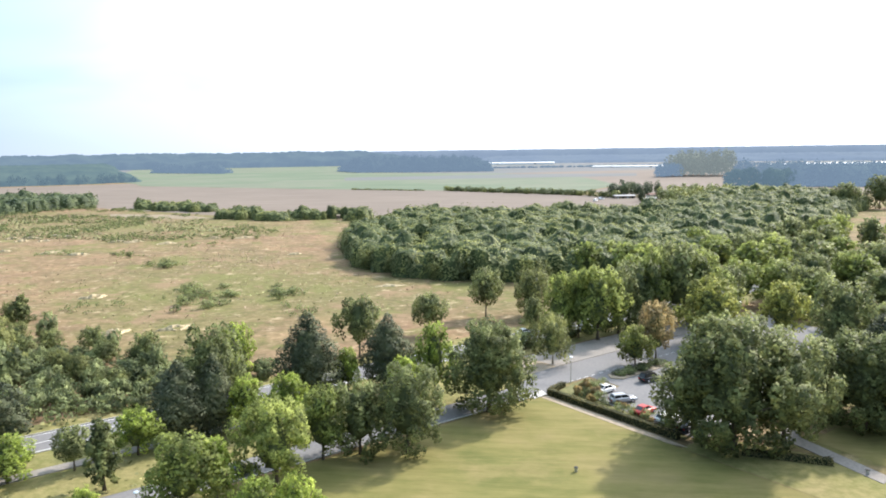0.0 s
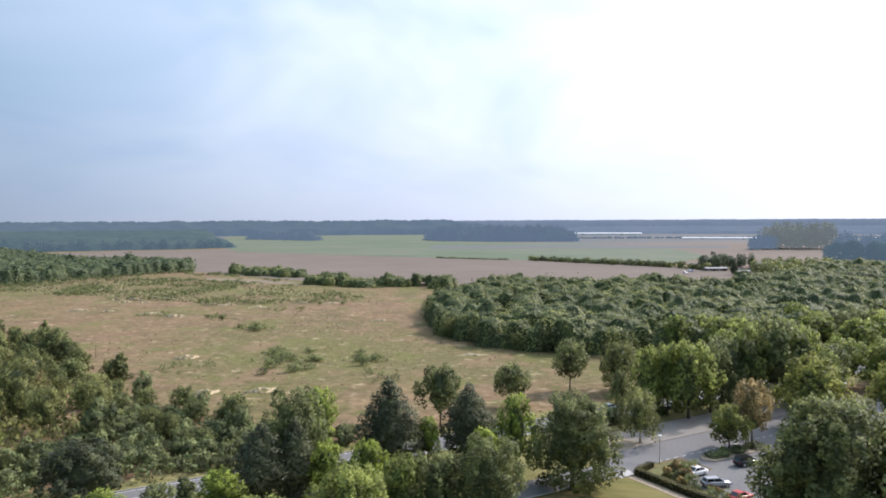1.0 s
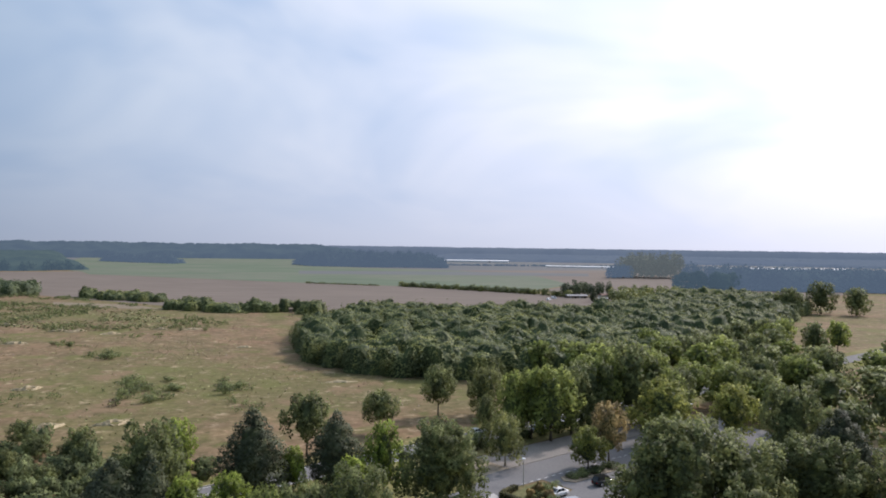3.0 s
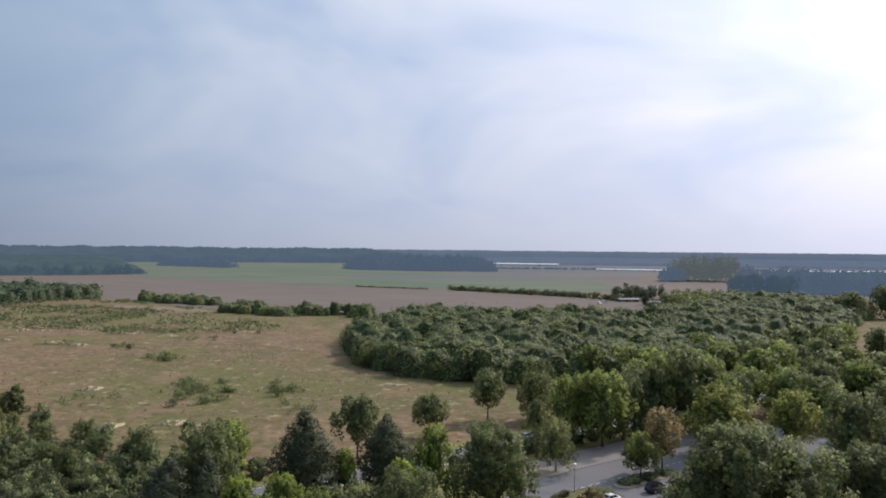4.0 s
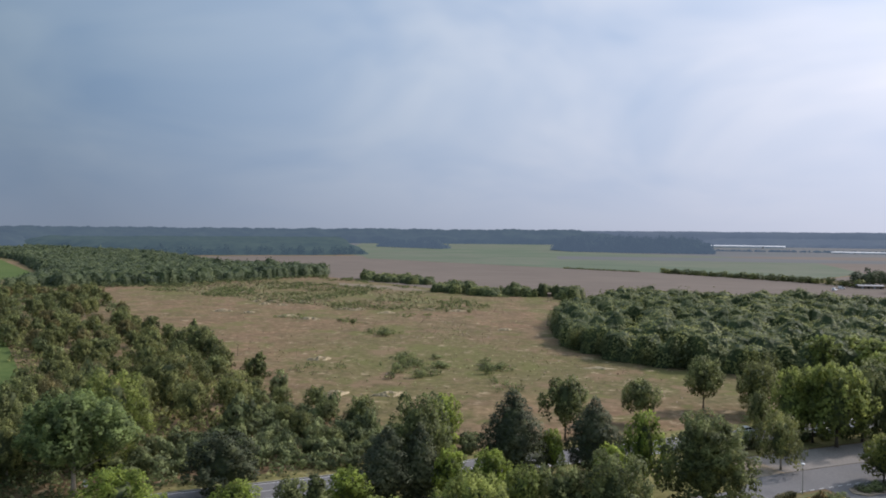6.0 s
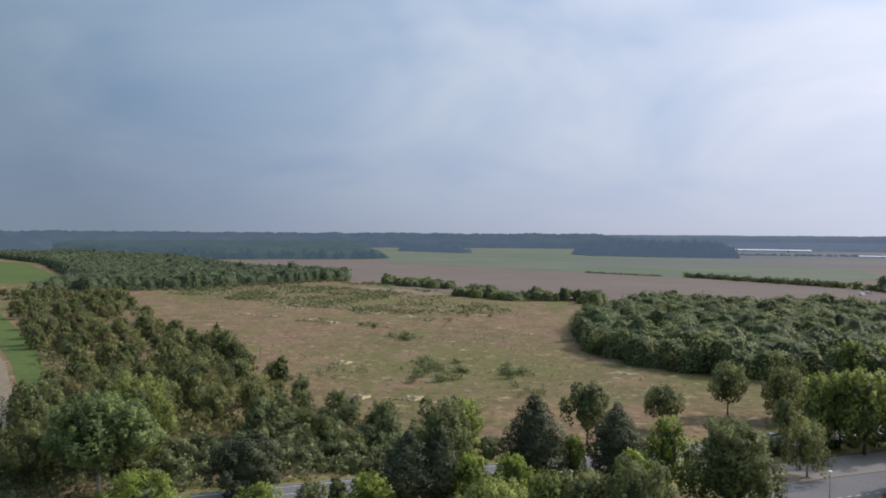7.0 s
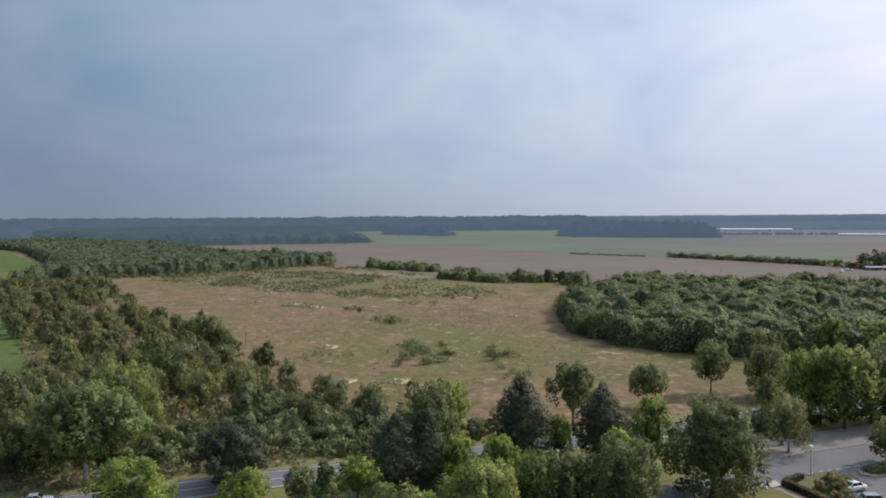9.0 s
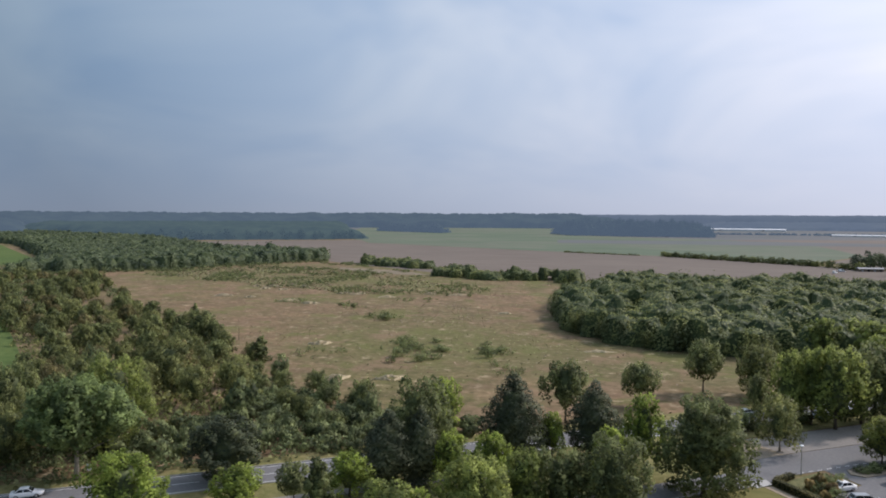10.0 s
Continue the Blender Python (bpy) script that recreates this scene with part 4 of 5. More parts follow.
for s in range(98, 132, 4):
    p = sn(s + random.uniform(-1, 1), 113.6)
    tree("shrub", p.x, p.y, random.uniform(1.6, 2.8), random.uniform(3.0, 4.4), "beside the main road")
tree("maple", 47.0, 183.0, 12.0, 10.0, "beside the main road")
tree("broad", 80.0, 214.0, 12.5, 12.0, "beside the main road")
tree("maple", 92.0, 222.0, 11.5, 11.0, "beside the main road")
tree("park", 205.0, 502.0, 18.0, 17.0, "alone in the far fields")
tree("broad", 233.0, 518.0, 22.0, 20.0, "alone in the far fields")
tree("broad", 252.0, 508.0, 19.0, 18.0, "alone in the far fields")
tree("pine", 92.0, 603.0, 11.5, 6.0, "beside the farmyard")

# more trees standing behind the car park and along the road's far end
BEHIND = [tuple(sn(150, 62)[:2]), tuple(sn(330, 40)[:2]), tuple(sn(360, 112)[:2]), tuple(sn(205, 112)[:2]), tuple(sn(165, 88)[:2])]
for x, y in scatter(BEHIND, 17.0, 11):
    tree(random.choice(("broad", "broad", "maple")), x, y, random.uniform(9, 14.5), random.uniform(11, 15), "among trees beyond the car park", far=True)
ALONG = [tuple(sn(150, 127)[:2]), tuple(sn(330, 127)[:2]), tuple(sn(350, 165)[:2]), tuple(sn(180, 170)[:2])]
for x, y in scatter(ALONG, 15.0, 12):
    tree(random.choice(("broad", "maple", "maple")), x, y, random.uniform(8.5, 13.5), random.uniform(10, 14), "beside the thicket along the road", far=True)

# ---- belt of trees between road, meadow and the green strip ----
tree("oak", -97.6, 84.4, 15.8, 17.0, "beside the main road")
tree("fresh", -104.0, 98.2, 16.7, 12.6, "beside the main road")
tree("broad", -119.2, 89.6, 16.0, 10.0, "beside the main road")
tree("birch", -112.0, 84.0, 11.0, 10.0, "beside the main road")
tree("willow", -124.0, 84.0, 13.0, 11.5, "beside the main road")
tree("broad", -162.4, 188.3, 11.3, 11.5, "at the meadow's edge")
tree("column", -123.5, 166.9, 8.6, 5.2, "at the meadow's edge")
tree("birch", -123.2, 132.3, 13.0, 13.0, "in the belt of trees")
tree("birch", -130.0, 145.0, 12.5, 11.0, "in the belt of trees")
tree("column", -178.0, 204.0, 11.0, 4.6, "at the meadow's edge")
BELT = [(-112, 92), (-150, 112), (-193, 150), (-388, 275), (-470, 325), (-380, 352), (-250, 250), (-165, 196), (-128, 168), (-101, 146), (-92, 125)]
for x, y in scatter(BELT[:3] + [(-270, 199), (-255, 246)] + BELT[6:], 10.8, 21):
    d = math.hypot(x, y)
    kind = random.choice(("birch", "birch", "birch", "russet", "broad", "broad", "broad", "shrub", "birch", "column"))
    h = random.uniform(6.5, 11.5) if d < 200 else random.uniform(5.0, 8.5)
    tree(kind, x, y, h, h * random.uniform(0.7, 1.05) if kind != "column" else 5.2, "in the belt beside the meadow", far=d > 215)
for x, y in scatter([(-262, 196), (-388, 275), (-470, 325), (-380, 352), (-252, 248)], 15.0, 26):
    tree(random.choice(("birch", "broad", "birch", "broad", "broad", "russet")), x, y, random.uniform(4.5, 9.0), random.uniform(5, 9), "in the belt beside the meadow", far=True)
wood("belt_scrub", thinned(scatter(BELT[:3] + [(-270, 199), (-255, 246)] + BELT[6:], 5.2, 29), 0.07, -0.12, 7), 3.4, 5.5, 70, 0.75, LEAVES["birch"], 309, "low olive growth between the trees of the belt", shape="shrub", spread=0.4)
wood("belt_scrub", thinned(scatter([(-262, 196), (-388, 275), (-470, 325), (-380, 352), (-252, 248)], 7.0, 28), 0.05, 0.0, 5), 3.4, 5.5, 80, 0.95, LEAVES["shrub"], 305, "low young growth between the trees of the belt", shape="shrub", spread=0.4)
for x, y in scatter([(-90, 97), (-107, 92), (-99, 145), (-82, 137), (-60, 140), (-46, 132), (-66, 113)], 4.6, 22):
    tree("shrub", x, y, random.uniform(2.2, 4.6), random.uniform(4.0, 6.5), "in the thicket beside the main road")
for x, y in scatter([(-92, 122), (-128, 168), (-75, 140), (-60, 138), (-70, 122)], 8.0, 23):
    tree(random.choice(("birch", "broad", "shrub")), x, y, random.uniform(4, 7), random.uniform(5, 7), "in the thicket beside the main road")

wood("undergrowth", scatter([tuple(sn(-40, 127.2)[:2]), tuple(sn(46, 127.2)[:2]), tuple(sn(46, 141)[:2]), tuple(sn(-40, 150)[:2])], 3.4, 30), 2.4, 4.6, 130, 0.5, LEAVES["shrub"], 313,
     "tangled green undergrowth along the main road", shape="shrub", spread=0.45)
wood("undergrowth", scatter([tuple(sn(116, 126)[:2]), tuple(sn(185, 126)[:2]), tuple(sn(185, 136)[:2]), tuple(sn(122, 133)[:2])], 4.2, 33), 3.8, 5.4, 150, 0.6, LEAVES["shrub"], 314,
     "dark undergrowth beyond the main road", shape="shrub", spread=0.4)


# ---- shrubs in the meadow ----
for x, y, h, w in ((-136.6, 267, 3.2, 7.5), (-94.5, 207.6, 2.6, 6.0), (-100, 212, 3.0, 8.0), (-88, 210, 2.2, 6.0), (-72.1, 212.4, 2.6, 8.0), (-70, 217, 2.0, 5.0), (-145, 270, 2.0, 4.0),
                   (-164.3, 290.5, 3.0, 3.0), (-172, 300, 2.0, 3.5), (-97, 203, 2.0, 7.0), (-108.7, 448, 3.0, 6.0)):
    tree("scrub", x, y, h, w, "in the dry meadow")
for x, y, h, w in ((-96.4, 195.9, 3.6, 3.4),
                   (-103.1, 219.2, 2.6, 4.0),
                   (-106.3, 220.3, 2.2, 3.0),
                   (-87.7, 192.0, 3.0, 3.6),
                   (-85.6, 197.3, 2.6, 4.5),
                   (-93.4, 187.2, 2.4, 2.6),
                   (-86.6, 208.4, 1.8, 4.0),
                   (-134.2, 261.7, 2.6, 4.6),
                   (-70.6, 204.9, 3.4, 3.6), (-76.7, 220.4, 2.4, 3.0), (-163.9, 290.4, 2.4, 2.0), (-174.2, 295.4, 1.8, 3.0), (-94.5, 222.5, 1.8, 3.2), (-133.2, 355.0, 2.4, 2.2), (-143.6, 351.3, 2.6, 1.6), (-126.0, 175.5, 1.8, 2.4), (-127.0, 181.3, 1.6, 2.0)):
    tree("scrub", x, y, h, w * 1.7, "standing in the dry meadow")
wood("sapling_scrub", thinned(scatter([(-390, 390), (-200, 335), (-115, 370), (-215, 465), (-340, 500), (-400, 440)], 3.8, 24), 0.03, 0.0, 4), 2.0, 3.2, 34, 0.52, LEAVES["scrub"], 306,
     "low scrub of saplings in the dry meadow", shape="shrub", spread=0.6)
for k, (ring, h) in enumerate((([(-312, 566), (-300, 548), (-262, 528), (-232, 520), (-228, 534), (-262, 552), (-296, 572)], 5.6),
                               ([(-212, 486), (-206, 470), (-176, 458), (-154, 446), (-146, 456), (-172, 474), (-200, 492)], 5.8),
                               ([(-152, 468), (-146, 458), (-112, 454), (-98, 448), (-96, 462), (-122, 472)], 6.4),
                               ([(-150, 500), (-140, 485), (-118, 478), (-112, 488)], 4.2))):
    dome_wood("bushes", thinned(scatter(ring, 4.4, 70 + k), 0.06, -0.22, 2 + k), h, 3.9, 1.0, 3.0, 0.7, LEAVES["wood"], 307 + 20 * k, "dark green bushes before the ploughed field", 0.6, 0.8, 0.4)
wood("bush_line", scatter([(-470, 345), (-405, 425), (-352, 575), (-344, 570), (-396, 420), (-460, 340)], 5.5, 29), 3.0, 6.5, 130, 0.7, LEAVES["shrub"], 312,
     "light green bushes along the wood's edge", shape="shrub", spread=0.5)
wood("bush_line", thinned(scatter([(-385, 560), (-291, 510), (-211, 460), (-100, 430), (-90, 440), (-205, 482), (-285, 534), (-366, 596)], 6.0, 27), 0.04, 0.14, 8), 1.6, 6.0, 110, 0.5, LEAVES["scrub"], 308,
     "low olive scrub before the bushes", shape="shrub", spread=0.5)

PATCHES = np.concatenate([scatter([(x - w, y - d), (x + w, y - d), (x + w, y + d), (x - w, y + d)], 3.4, 60 + k) for k, (x, y, w, d) in enumerate(
    ((-97, 209, 10, 7), (-72, 213, 6, 6), (-137, 268, 8, 6), (-165, 292, 7, 6), (-60, 190, 6, 6), (-118, 190, 8, 6), (-150, 330, 9, 8), (-200, 300, 10, 8)))])
wood("scrub_patches", thinned(PATCHES, 0.12, -0.1, 3), 1.3, 3.4, 60, 0.36, LEAVES["scrub"], 311, "wispy olive scrub in the dry meadow", shape="shrub", spread=0.6)

# ---- woods ----
FOREST = [(-71, 287), (-55.5, 260), (-43, 246), (-23, 239), (0, 236), (30, 240), (60, 262), (105, 330), (150, 380), (170, 425), (228, 525), (222, 610), (168, 620), (102, 510),
          (52, 408), (24, 450), (-9, 412), (-56, 434), (-79, 372), (-81, 340)]
dome_wood("thicket", scatter(FOREST, 5.6, 31), 9.8, 4.4, 1.2, 2.7, 0.74, LEAVES["wood"], 300, "dense green thicket of young broadleaf trees", 0.34, 0.66, 0.3)
FRONT = [(-81, 372), (-79, 335), (-71, 287), (-55.5, 259), (-42, 245), (-23, 237), (0, 234), (30, 238), (62, 260), (90, 305)]
EDGE = []
for (ax, ay), (bx, by) in zip(FRONT, FRONT[1:]):
    for k in range(int(math.hypot(bx - ax, by - ay) / 2.6)):
        f = random.random()
        EDGE.append((ax + (bx - ax) * f + random.gauss(0, 1.3), ay + (by - ay) * f + 2.0 + random.gauss(0, 1.6)))
wood("thicket_edge", EDGE, 6.6, 5.6, 330, 0.6, LEAVES["wood"], 331, "uneven young trees along the thicket's edge", shape="broad", spread=0.38)
LEFT_WOOD = [(-470, 352), (-412, 432), (-360, 578), (-372, 610), (-520, 640), (-800, 850), (-1250, 1000), (-1400, 900), (-900, 690), (-572, 470), (-520, 430)]
dome_wood("woodland", scatter(LEFT_WOOD, 7.0, 32), 8.4, 5.4, 2.4, 2.0, 1.4, DULL_LEAVES, 320, "dark green wood behind the meadow", 0.24, 0.6, 0.15)
wood("hedgerow", [(-83 + 120 * f + 3 * math.sin(9 * k), 787 - 87 * f + 3 * math.cos(7 * k)) for k, f in enumerate(np.linspace(0, 1.1, 60))], 4.8, 7.0, 120, 1.1, LEAVES["wood"], 340,
     "dark hedgerow between brown and green fields", spread=0.42)
wood("hedgerow", [(46 + 34 * f + 2 * math.sin(8 * k), 694 - 44 * f) for k, f in enumerate(np.linspace(0, 1, 15))], 5.4, 6.5, 120, 1.1, LEAVES["wood"], 341,
     "ragged hedgerow leading to the farmyard", spread=0.45)
wood("hedgerow", [(-193 + 85 * f, 822 - 33 * f) for f in np.linspace(0, 1, 28)], 1.8, 4.0, 60, 0.8, LEAVES["wood"], 345, "low dark hedgerow at the field's edge", spread=0.3)
wood("grove", scatter([(70, 660), (112, 650), (120, 690), (80, 700)], 8.0, 33), 12.0, 9.0, 130, 1.5, DULL_LEAVES, 350, "dark grove around a farmyard", spread=0.3)
wood("grove", scatter([(112, 560), (160, 600), (200, 690), (140, 700), (105, 620)], 10.0, 34), 9.5, 10.0, 130, 1.6, LEAVES["wood"], 355, "green grove beside a farmyard", spread=0.3)
wood("backdrop_grove", scatter([(192, 1105), (228, 1100), (228, 1150), (198, 1155)], 11.0, 36), 18.0, 15.0, 260, 2.4, FAR_GLOW_LEAVES, 359, "hazy dark clump of trees in the fields", "structure", "broad", 0.35)
wood("backdrop_grove", scatter([(222, 1130), (300, 1118), (310, 1190), (225, 1200)], 15.0, 37), 33.0, 22.0, 300, 3.2, GROVE_GLOW_LEAVES, 360, "hazy grove of tall poplars in the fields", "structure", "broad", 0.22)
wood("backdrop_grove", scatter([(296, 1098), (390, 1060), (400, 1120), (300, 1130)], 13.0, 38), 19.0, 18.0, 260, 2.6, FAR_GLOW_LEAVES, 361, "hazy dark trees beside the poplars", "structure", "broad", 0.3)
dome_wood("backdrop_wood", scatter([(262, 860), (285, 800), (360, 800), (520, 800), (700, 860), (760, 1000), (420, 1000), (300, 960)], 9.0, 39), 17.0, 7.0, 4.0, 2.2, 3.2, FAR_GLOW_LEAVES, 365,
          "hazy dark wood beyond the fields", 0.22, 0.8, 0.1, FAR_GLOW_LEAVES)
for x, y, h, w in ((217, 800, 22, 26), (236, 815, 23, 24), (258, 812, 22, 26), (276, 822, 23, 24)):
    wood("backdrop_tree", [(x, y)], h * 0.9, w, 1500, 2.2, HAZY_GLOW_LEAVES, int(x), "large dark round tree before the hazy wood", "structure", "wood", 0.05)
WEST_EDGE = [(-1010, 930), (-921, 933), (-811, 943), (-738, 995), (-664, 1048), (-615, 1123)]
canopy("backdrop_wood", WEST_EDGE + [(-700, 1260), (-960, 1600), (-1250, 2200), (-1600, 2100), (-2050, 1700), (-1500, 1150)], 17.0, 8.0, HAZY_GLOW_LEAVES, 370, "hazy deep wood beyond the ploughed field", 0.3, 30)
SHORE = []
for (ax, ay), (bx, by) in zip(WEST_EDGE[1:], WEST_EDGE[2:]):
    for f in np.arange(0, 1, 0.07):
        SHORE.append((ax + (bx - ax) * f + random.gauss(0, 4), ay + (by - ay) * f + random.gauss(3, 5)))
wood("backdrop_wood_edge", SHORE, 13.0, 11.0, 120, 2.2, HAZY_GLOW_LEAVES, 371, "uneven dark trees along the deep wood's edge", "structure", "broad", 0.35)
dome_wood("backdrop_clump", scatter([(-880, 1675), (-770, 1615), (-655, 1560), (-650, 1610), (-860, 1720)], 9.0, 41), 15.0, 7.0, 4.0, 2.2, 3.2, FAR_GLOW_LEAVES, 375,
          "hazy clump of trees in the green field", 0.5, 0.8, 0.5, FAR_GLOW_LEAVES)
dome_wood("backdrop_wood", scatter([(-335, 1512), (-200, 1500), (-66, 1510), (-90, 1600), (-420, 1650)], 10.0, 42), 25.0, 8.0, 4.5, 2.2, 3.6, FAR_GLOW_LEAVES, 380,
          "hazy dark wood behind the green field", 0.34, 0.8, 0.55, FAR_GLOW_LEAVES)


wood("backdrop_hedgerow", [(-72 + 275 * f + random.gauss(0, 6), 1754 + 30 * f) for f in np.linspace(0, 1.5, 150)], 3.4, 9.0, 60, 1.8, FAR_GLOW_LEAVES, 381,
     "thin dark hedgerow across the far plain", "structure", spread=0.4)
canopy("backdrop_forest", ring_outline(9, 61, 2350, 2800), 40.0, 9.0, FAR_GLOW_LEAVES, 390, "long hazy forest along the horizon", 0.24, 160)
canopy("backdrop_forest", ring_outline(-62, 105, 3900, 4500), 40.0, 20.0, FARTHEST_GLOW_LEAVES, 400, "haze-blue distant forest along the horizon", 0.15, 60)
canopy("backdrop_forest", ring_outline(-48, 4, 2350, 2900), 17.0, 9.0, FARTHEST_GLOW_LEAVES, 405, "low haze-blue wood beyond the greenhouses", 0.4, 120)
canopy("backdrop_forest", ring_outline(52, 105, 1500, 2300), 26.0, 9.0, FAR_GLOW_LEAVES, 410, "hazy forest beside the fields", 0.3)

# ---- grass in the meadow ----
def tufts(name, outline, count, size, material, seed, label, density=None):
    r = np.random.default_rng(seed)
    outline = [(p[0], p[1]) for p in outline]
    xs, ys = [p[0] for p in outline], [p[1] for p in outline]
    x, y = r.uniform(min(xs), max(xs), count * 4), r.uniform(min(ys), max(ys), count * 4)
    k = inside_poly(x, y, outline)
    x, y = x[k], y[k]
    if density:
        w = np.array([noise.noise((px * density, py * density, seed)) for px, py in zip(x, y)])
        k = w > r.uniform(-0.35, 0.45, len(w))
        x, y = x[k], y[k]
    x, y = x[:count], y[:count]
    k = len(x)
    a, s = r.uniform(0, 6.283, k), size * r.uniform(0.5, 1.4, k)
    dx, dy = np.cos(a) * s * 0.6, np.sin(a) * s * 0.6
    lean = np.stack([-np.sin(a), np.cos(a)], 1) * (s * r.uniform(0.7, 1.3, k))[:, None]
    z = np.zeros(k)
    quads = np.stack([np.stack([x - dx, y - dy, z - 0.02], 1), np.stack([x + dx, y + dy, z - 0.02], 1),
                      np.stack([x + dx * 0.7 + lean[:, 0], y + dy * 0.7 + lean[:, 1], s * 0.6], 1), np.stack([x - dx * 0.7 + lean[:, 0], y - dy * 0.7 + lean[:, 1], s * 0.5], 1),
                      np.stack([lean[:, 0] * 0.3, lean[:, 1] * 0.3, s + z], 1)], 1)
    return tagged(new(name, quad_mesh(name, quads, material)), label, "grass", kind="stuff")


MEADOW_AREA = [(-60, 145), (-15, 190), (0, 232), (-60, 250), (-85, 300), (-85, 440), (-113, 446), (-290, 528), (-366, 590), (-405, 440), (-380, 360), (-250, 256), (-128, 172), (-95, 150)]
tufts("dry_grass", MEADOW_AREA, 4000, 0.34, GRASS, 51, "straw-coloured tufts of dry meadow grass", density=0.02)
tufts("saplings", [(-380, 395), (-200, 345), (-130, 370), (-230, 465), (-345, 490), (-395, 440)], 6000, 0.7, HERBS, 53, "low green saplings in the dry meadow", density=0.02)
tufts("verge_grass", [sn(-140, 96), sn(86, 96), sn(86, 107), sn(-140, 107)], 2000, 0.3, HERBS, 54, "dry rough grass between the roads")
tufts("verge_grass", [sn(-140, 124.8), sn(100, 124.8), sn(100, 131), sn(-140, 131)], 4000, 0.45, HERBS, 55, "rough green grass beside the main road")

tufts("weeds", [(-150, 165), (-70, 150), (-20, 200), (-30, 235), (-75, 262), (-100, 330), (-190, 320)], 1400, 0.34, HERBS, 56, "low green weeds spreading through the dry meadow", density=0.03)


def straw_mound(x, y, length, width, height, turn, seed, label):
    """A low ridge of lying straw with an uneven crest."""
    r = random.Random(seed)
    bm = bmesh.new()
    rows = []
    for k in range(9):
        f = k / 8
        h, w = height * math.sin(math.pi * (0.06 + 0.88 * f)) * r.uniform(0.7, 1.2), width * (0.35 + 0.65 * math.sin(math.pi * f)) * r.uniform(0.8, 1.2)
        off = r.uniform(-0.2, 0.2) * width
        rows.append([bm.verts.new(((f - 0.5) * length, off + w * a, max(-0.03, h * b))) for a, b in ((-0.5, -0.4), (-0.32, 0.55), (-0.05, 1.0), (0.28, 0.6), (0.5, -0.4))])
    for lo, hi in zip(rows, rows[1:]):
        for j in range(4):
            bm.faces.new((lo[j], hi[j], hi[j + 1], lo[j + 1]))
    ob = part("mound", bm, STRAW, None, label)
    ob.matrix_basis = pose(x, y, 0, 0, 0, turn)
    return tagged(ob, label, "mound", "straw mounds in the meadow")


STRAW = ground_mat("lying_straw", [(0.3, (0.40, 0.32, 0.2)), (0.7, (0.54, 0.45, 0.29))], [(0.3, (0.34, 0.27, 0.16)), (0.7, (0.58, 0.48, 0.32))], broad_scale=0.3, fine_scale=2.5)
for k, (x, y) in enumerate(((-253.7, 356.1),
                         (-247.9, 368.7),
                         (-236.5, 362.1),
                         (-250.6, 343.7),
                         (-205.4, 300.4),
                         (-198.0, 340.6),
                         (-189.5, 340.7),
                         (-169.5, 333.8),
                         (-248.2, 305.8),
                         (-232.0, 306.2), (-190.6, 296.3), (-262.2, 353.1), (-239.1, 344.5), (-95.7, 299.2), (-140.6, 358.0), (-307.9, 400.7), (-155.6, 355.6), (-42.0, 227.4))):
    straw_mound(x, y, random.uniform(5, 11), random.uniform(1.4, 2.3), 0.0034 * math.hypot(x, y) * random.uniform(0.6, 1.1), random.uniform(10, 45), 600 + k, "low pale mound of dry straw in the meadow")
for k, (x, y) in enumerate(((-128.3, 205.1), (-97.6, 163.1), (-84.8, 168.1))):
    for dx, dy, turn in ((-1.2, -1.6, -12), (2.3, 1.2, 60), (-0.8, 2.0, 10)):
        straw_mound(x + dx, y + dy, 5.0, 1.1, 0.75, turn + 25, 640 + 3 * k + turn, "low ridge of straw edging a hollow")

# ---- clipped hedges and planted beds ----
def hedge(name, s0, n0, s1, n1, width, height, seed, label):
    """A clipped hedge: a body of close leaves over a woody core."""
    a, b = sn(s0, n0), sn(s1, n1)
    run = (b - a).length
    r = np.random.default_rng(seed)
    k = int(run * 90)
    f, side, up = r.uniform(0, 1, k), r.uniform(-0.5, 0.5, k), r.uniform(0.05, 1, k)
    face = r.integers(0, 3, k)
    side = np.where(face == 0, -0.5, np.where(face == 1, 0.5, side))
    up = np.where(face == 2, 1.0, up)
    d = (b - a).normalized()
    across = Vector((-d.y, d.x, 0))
    pts = np.array(a)[None] + f[:, None] * np.array(b - a)[None] + (side * width)[:, None] * np.array(across)[None] + (up * height)[:, None] * np.array([[0, 0, 1]])
    pts += r.normal(0, 0.05, pts.shape)
    facing = np.where(face[:, None] == 2, [[0, 0, 1.0]], np.sign(side)[:, None] * np.array(across)[None])
    root = new(name)
    root.location = (a + b) / 2
    leaves = new("leaves", quad_mesh("leaves", leaves_at(pts - np.array((a + b) / 2), facing, 0.22, r), LEAVES["russet"]))
    leaves.parent = root
    core = bmesh.new()
    box_bm(core, -run / 2 + 0.05, run / 2 - 0.05, -width / 2 + 0.08, width / 2 - 0.08, 0.0, height - 0.08, 0.06)
    core_ob = part("core", core, HEDGE_CORE, root)
    core_ob.rotation_euler = (0, 0, math.atan2(d.y, d.x))
    return tagged(root, label, "hedge")


HEDGE_CORE = plain_mat("hedge_twigs", (0.03, 0.035, 0.018), 0.9, 0, 0.1, 0.4, 8)
hedge("hedge", 88.3, 89.0, 88.4, 62.5, 1.1, 1.1, 61, "clipped green hedge between footpath and car park")
hedge("hedge", 88.9, 89.3, 93.4, 90.3, 1.0, 0.9, 62, "low clipped hedge end beside the side road")
hedge("hedge", 90.6, 54.0, 96.9, 44.6, 1.2, 0.9, 63, "clipped low hedge beside the garden path")
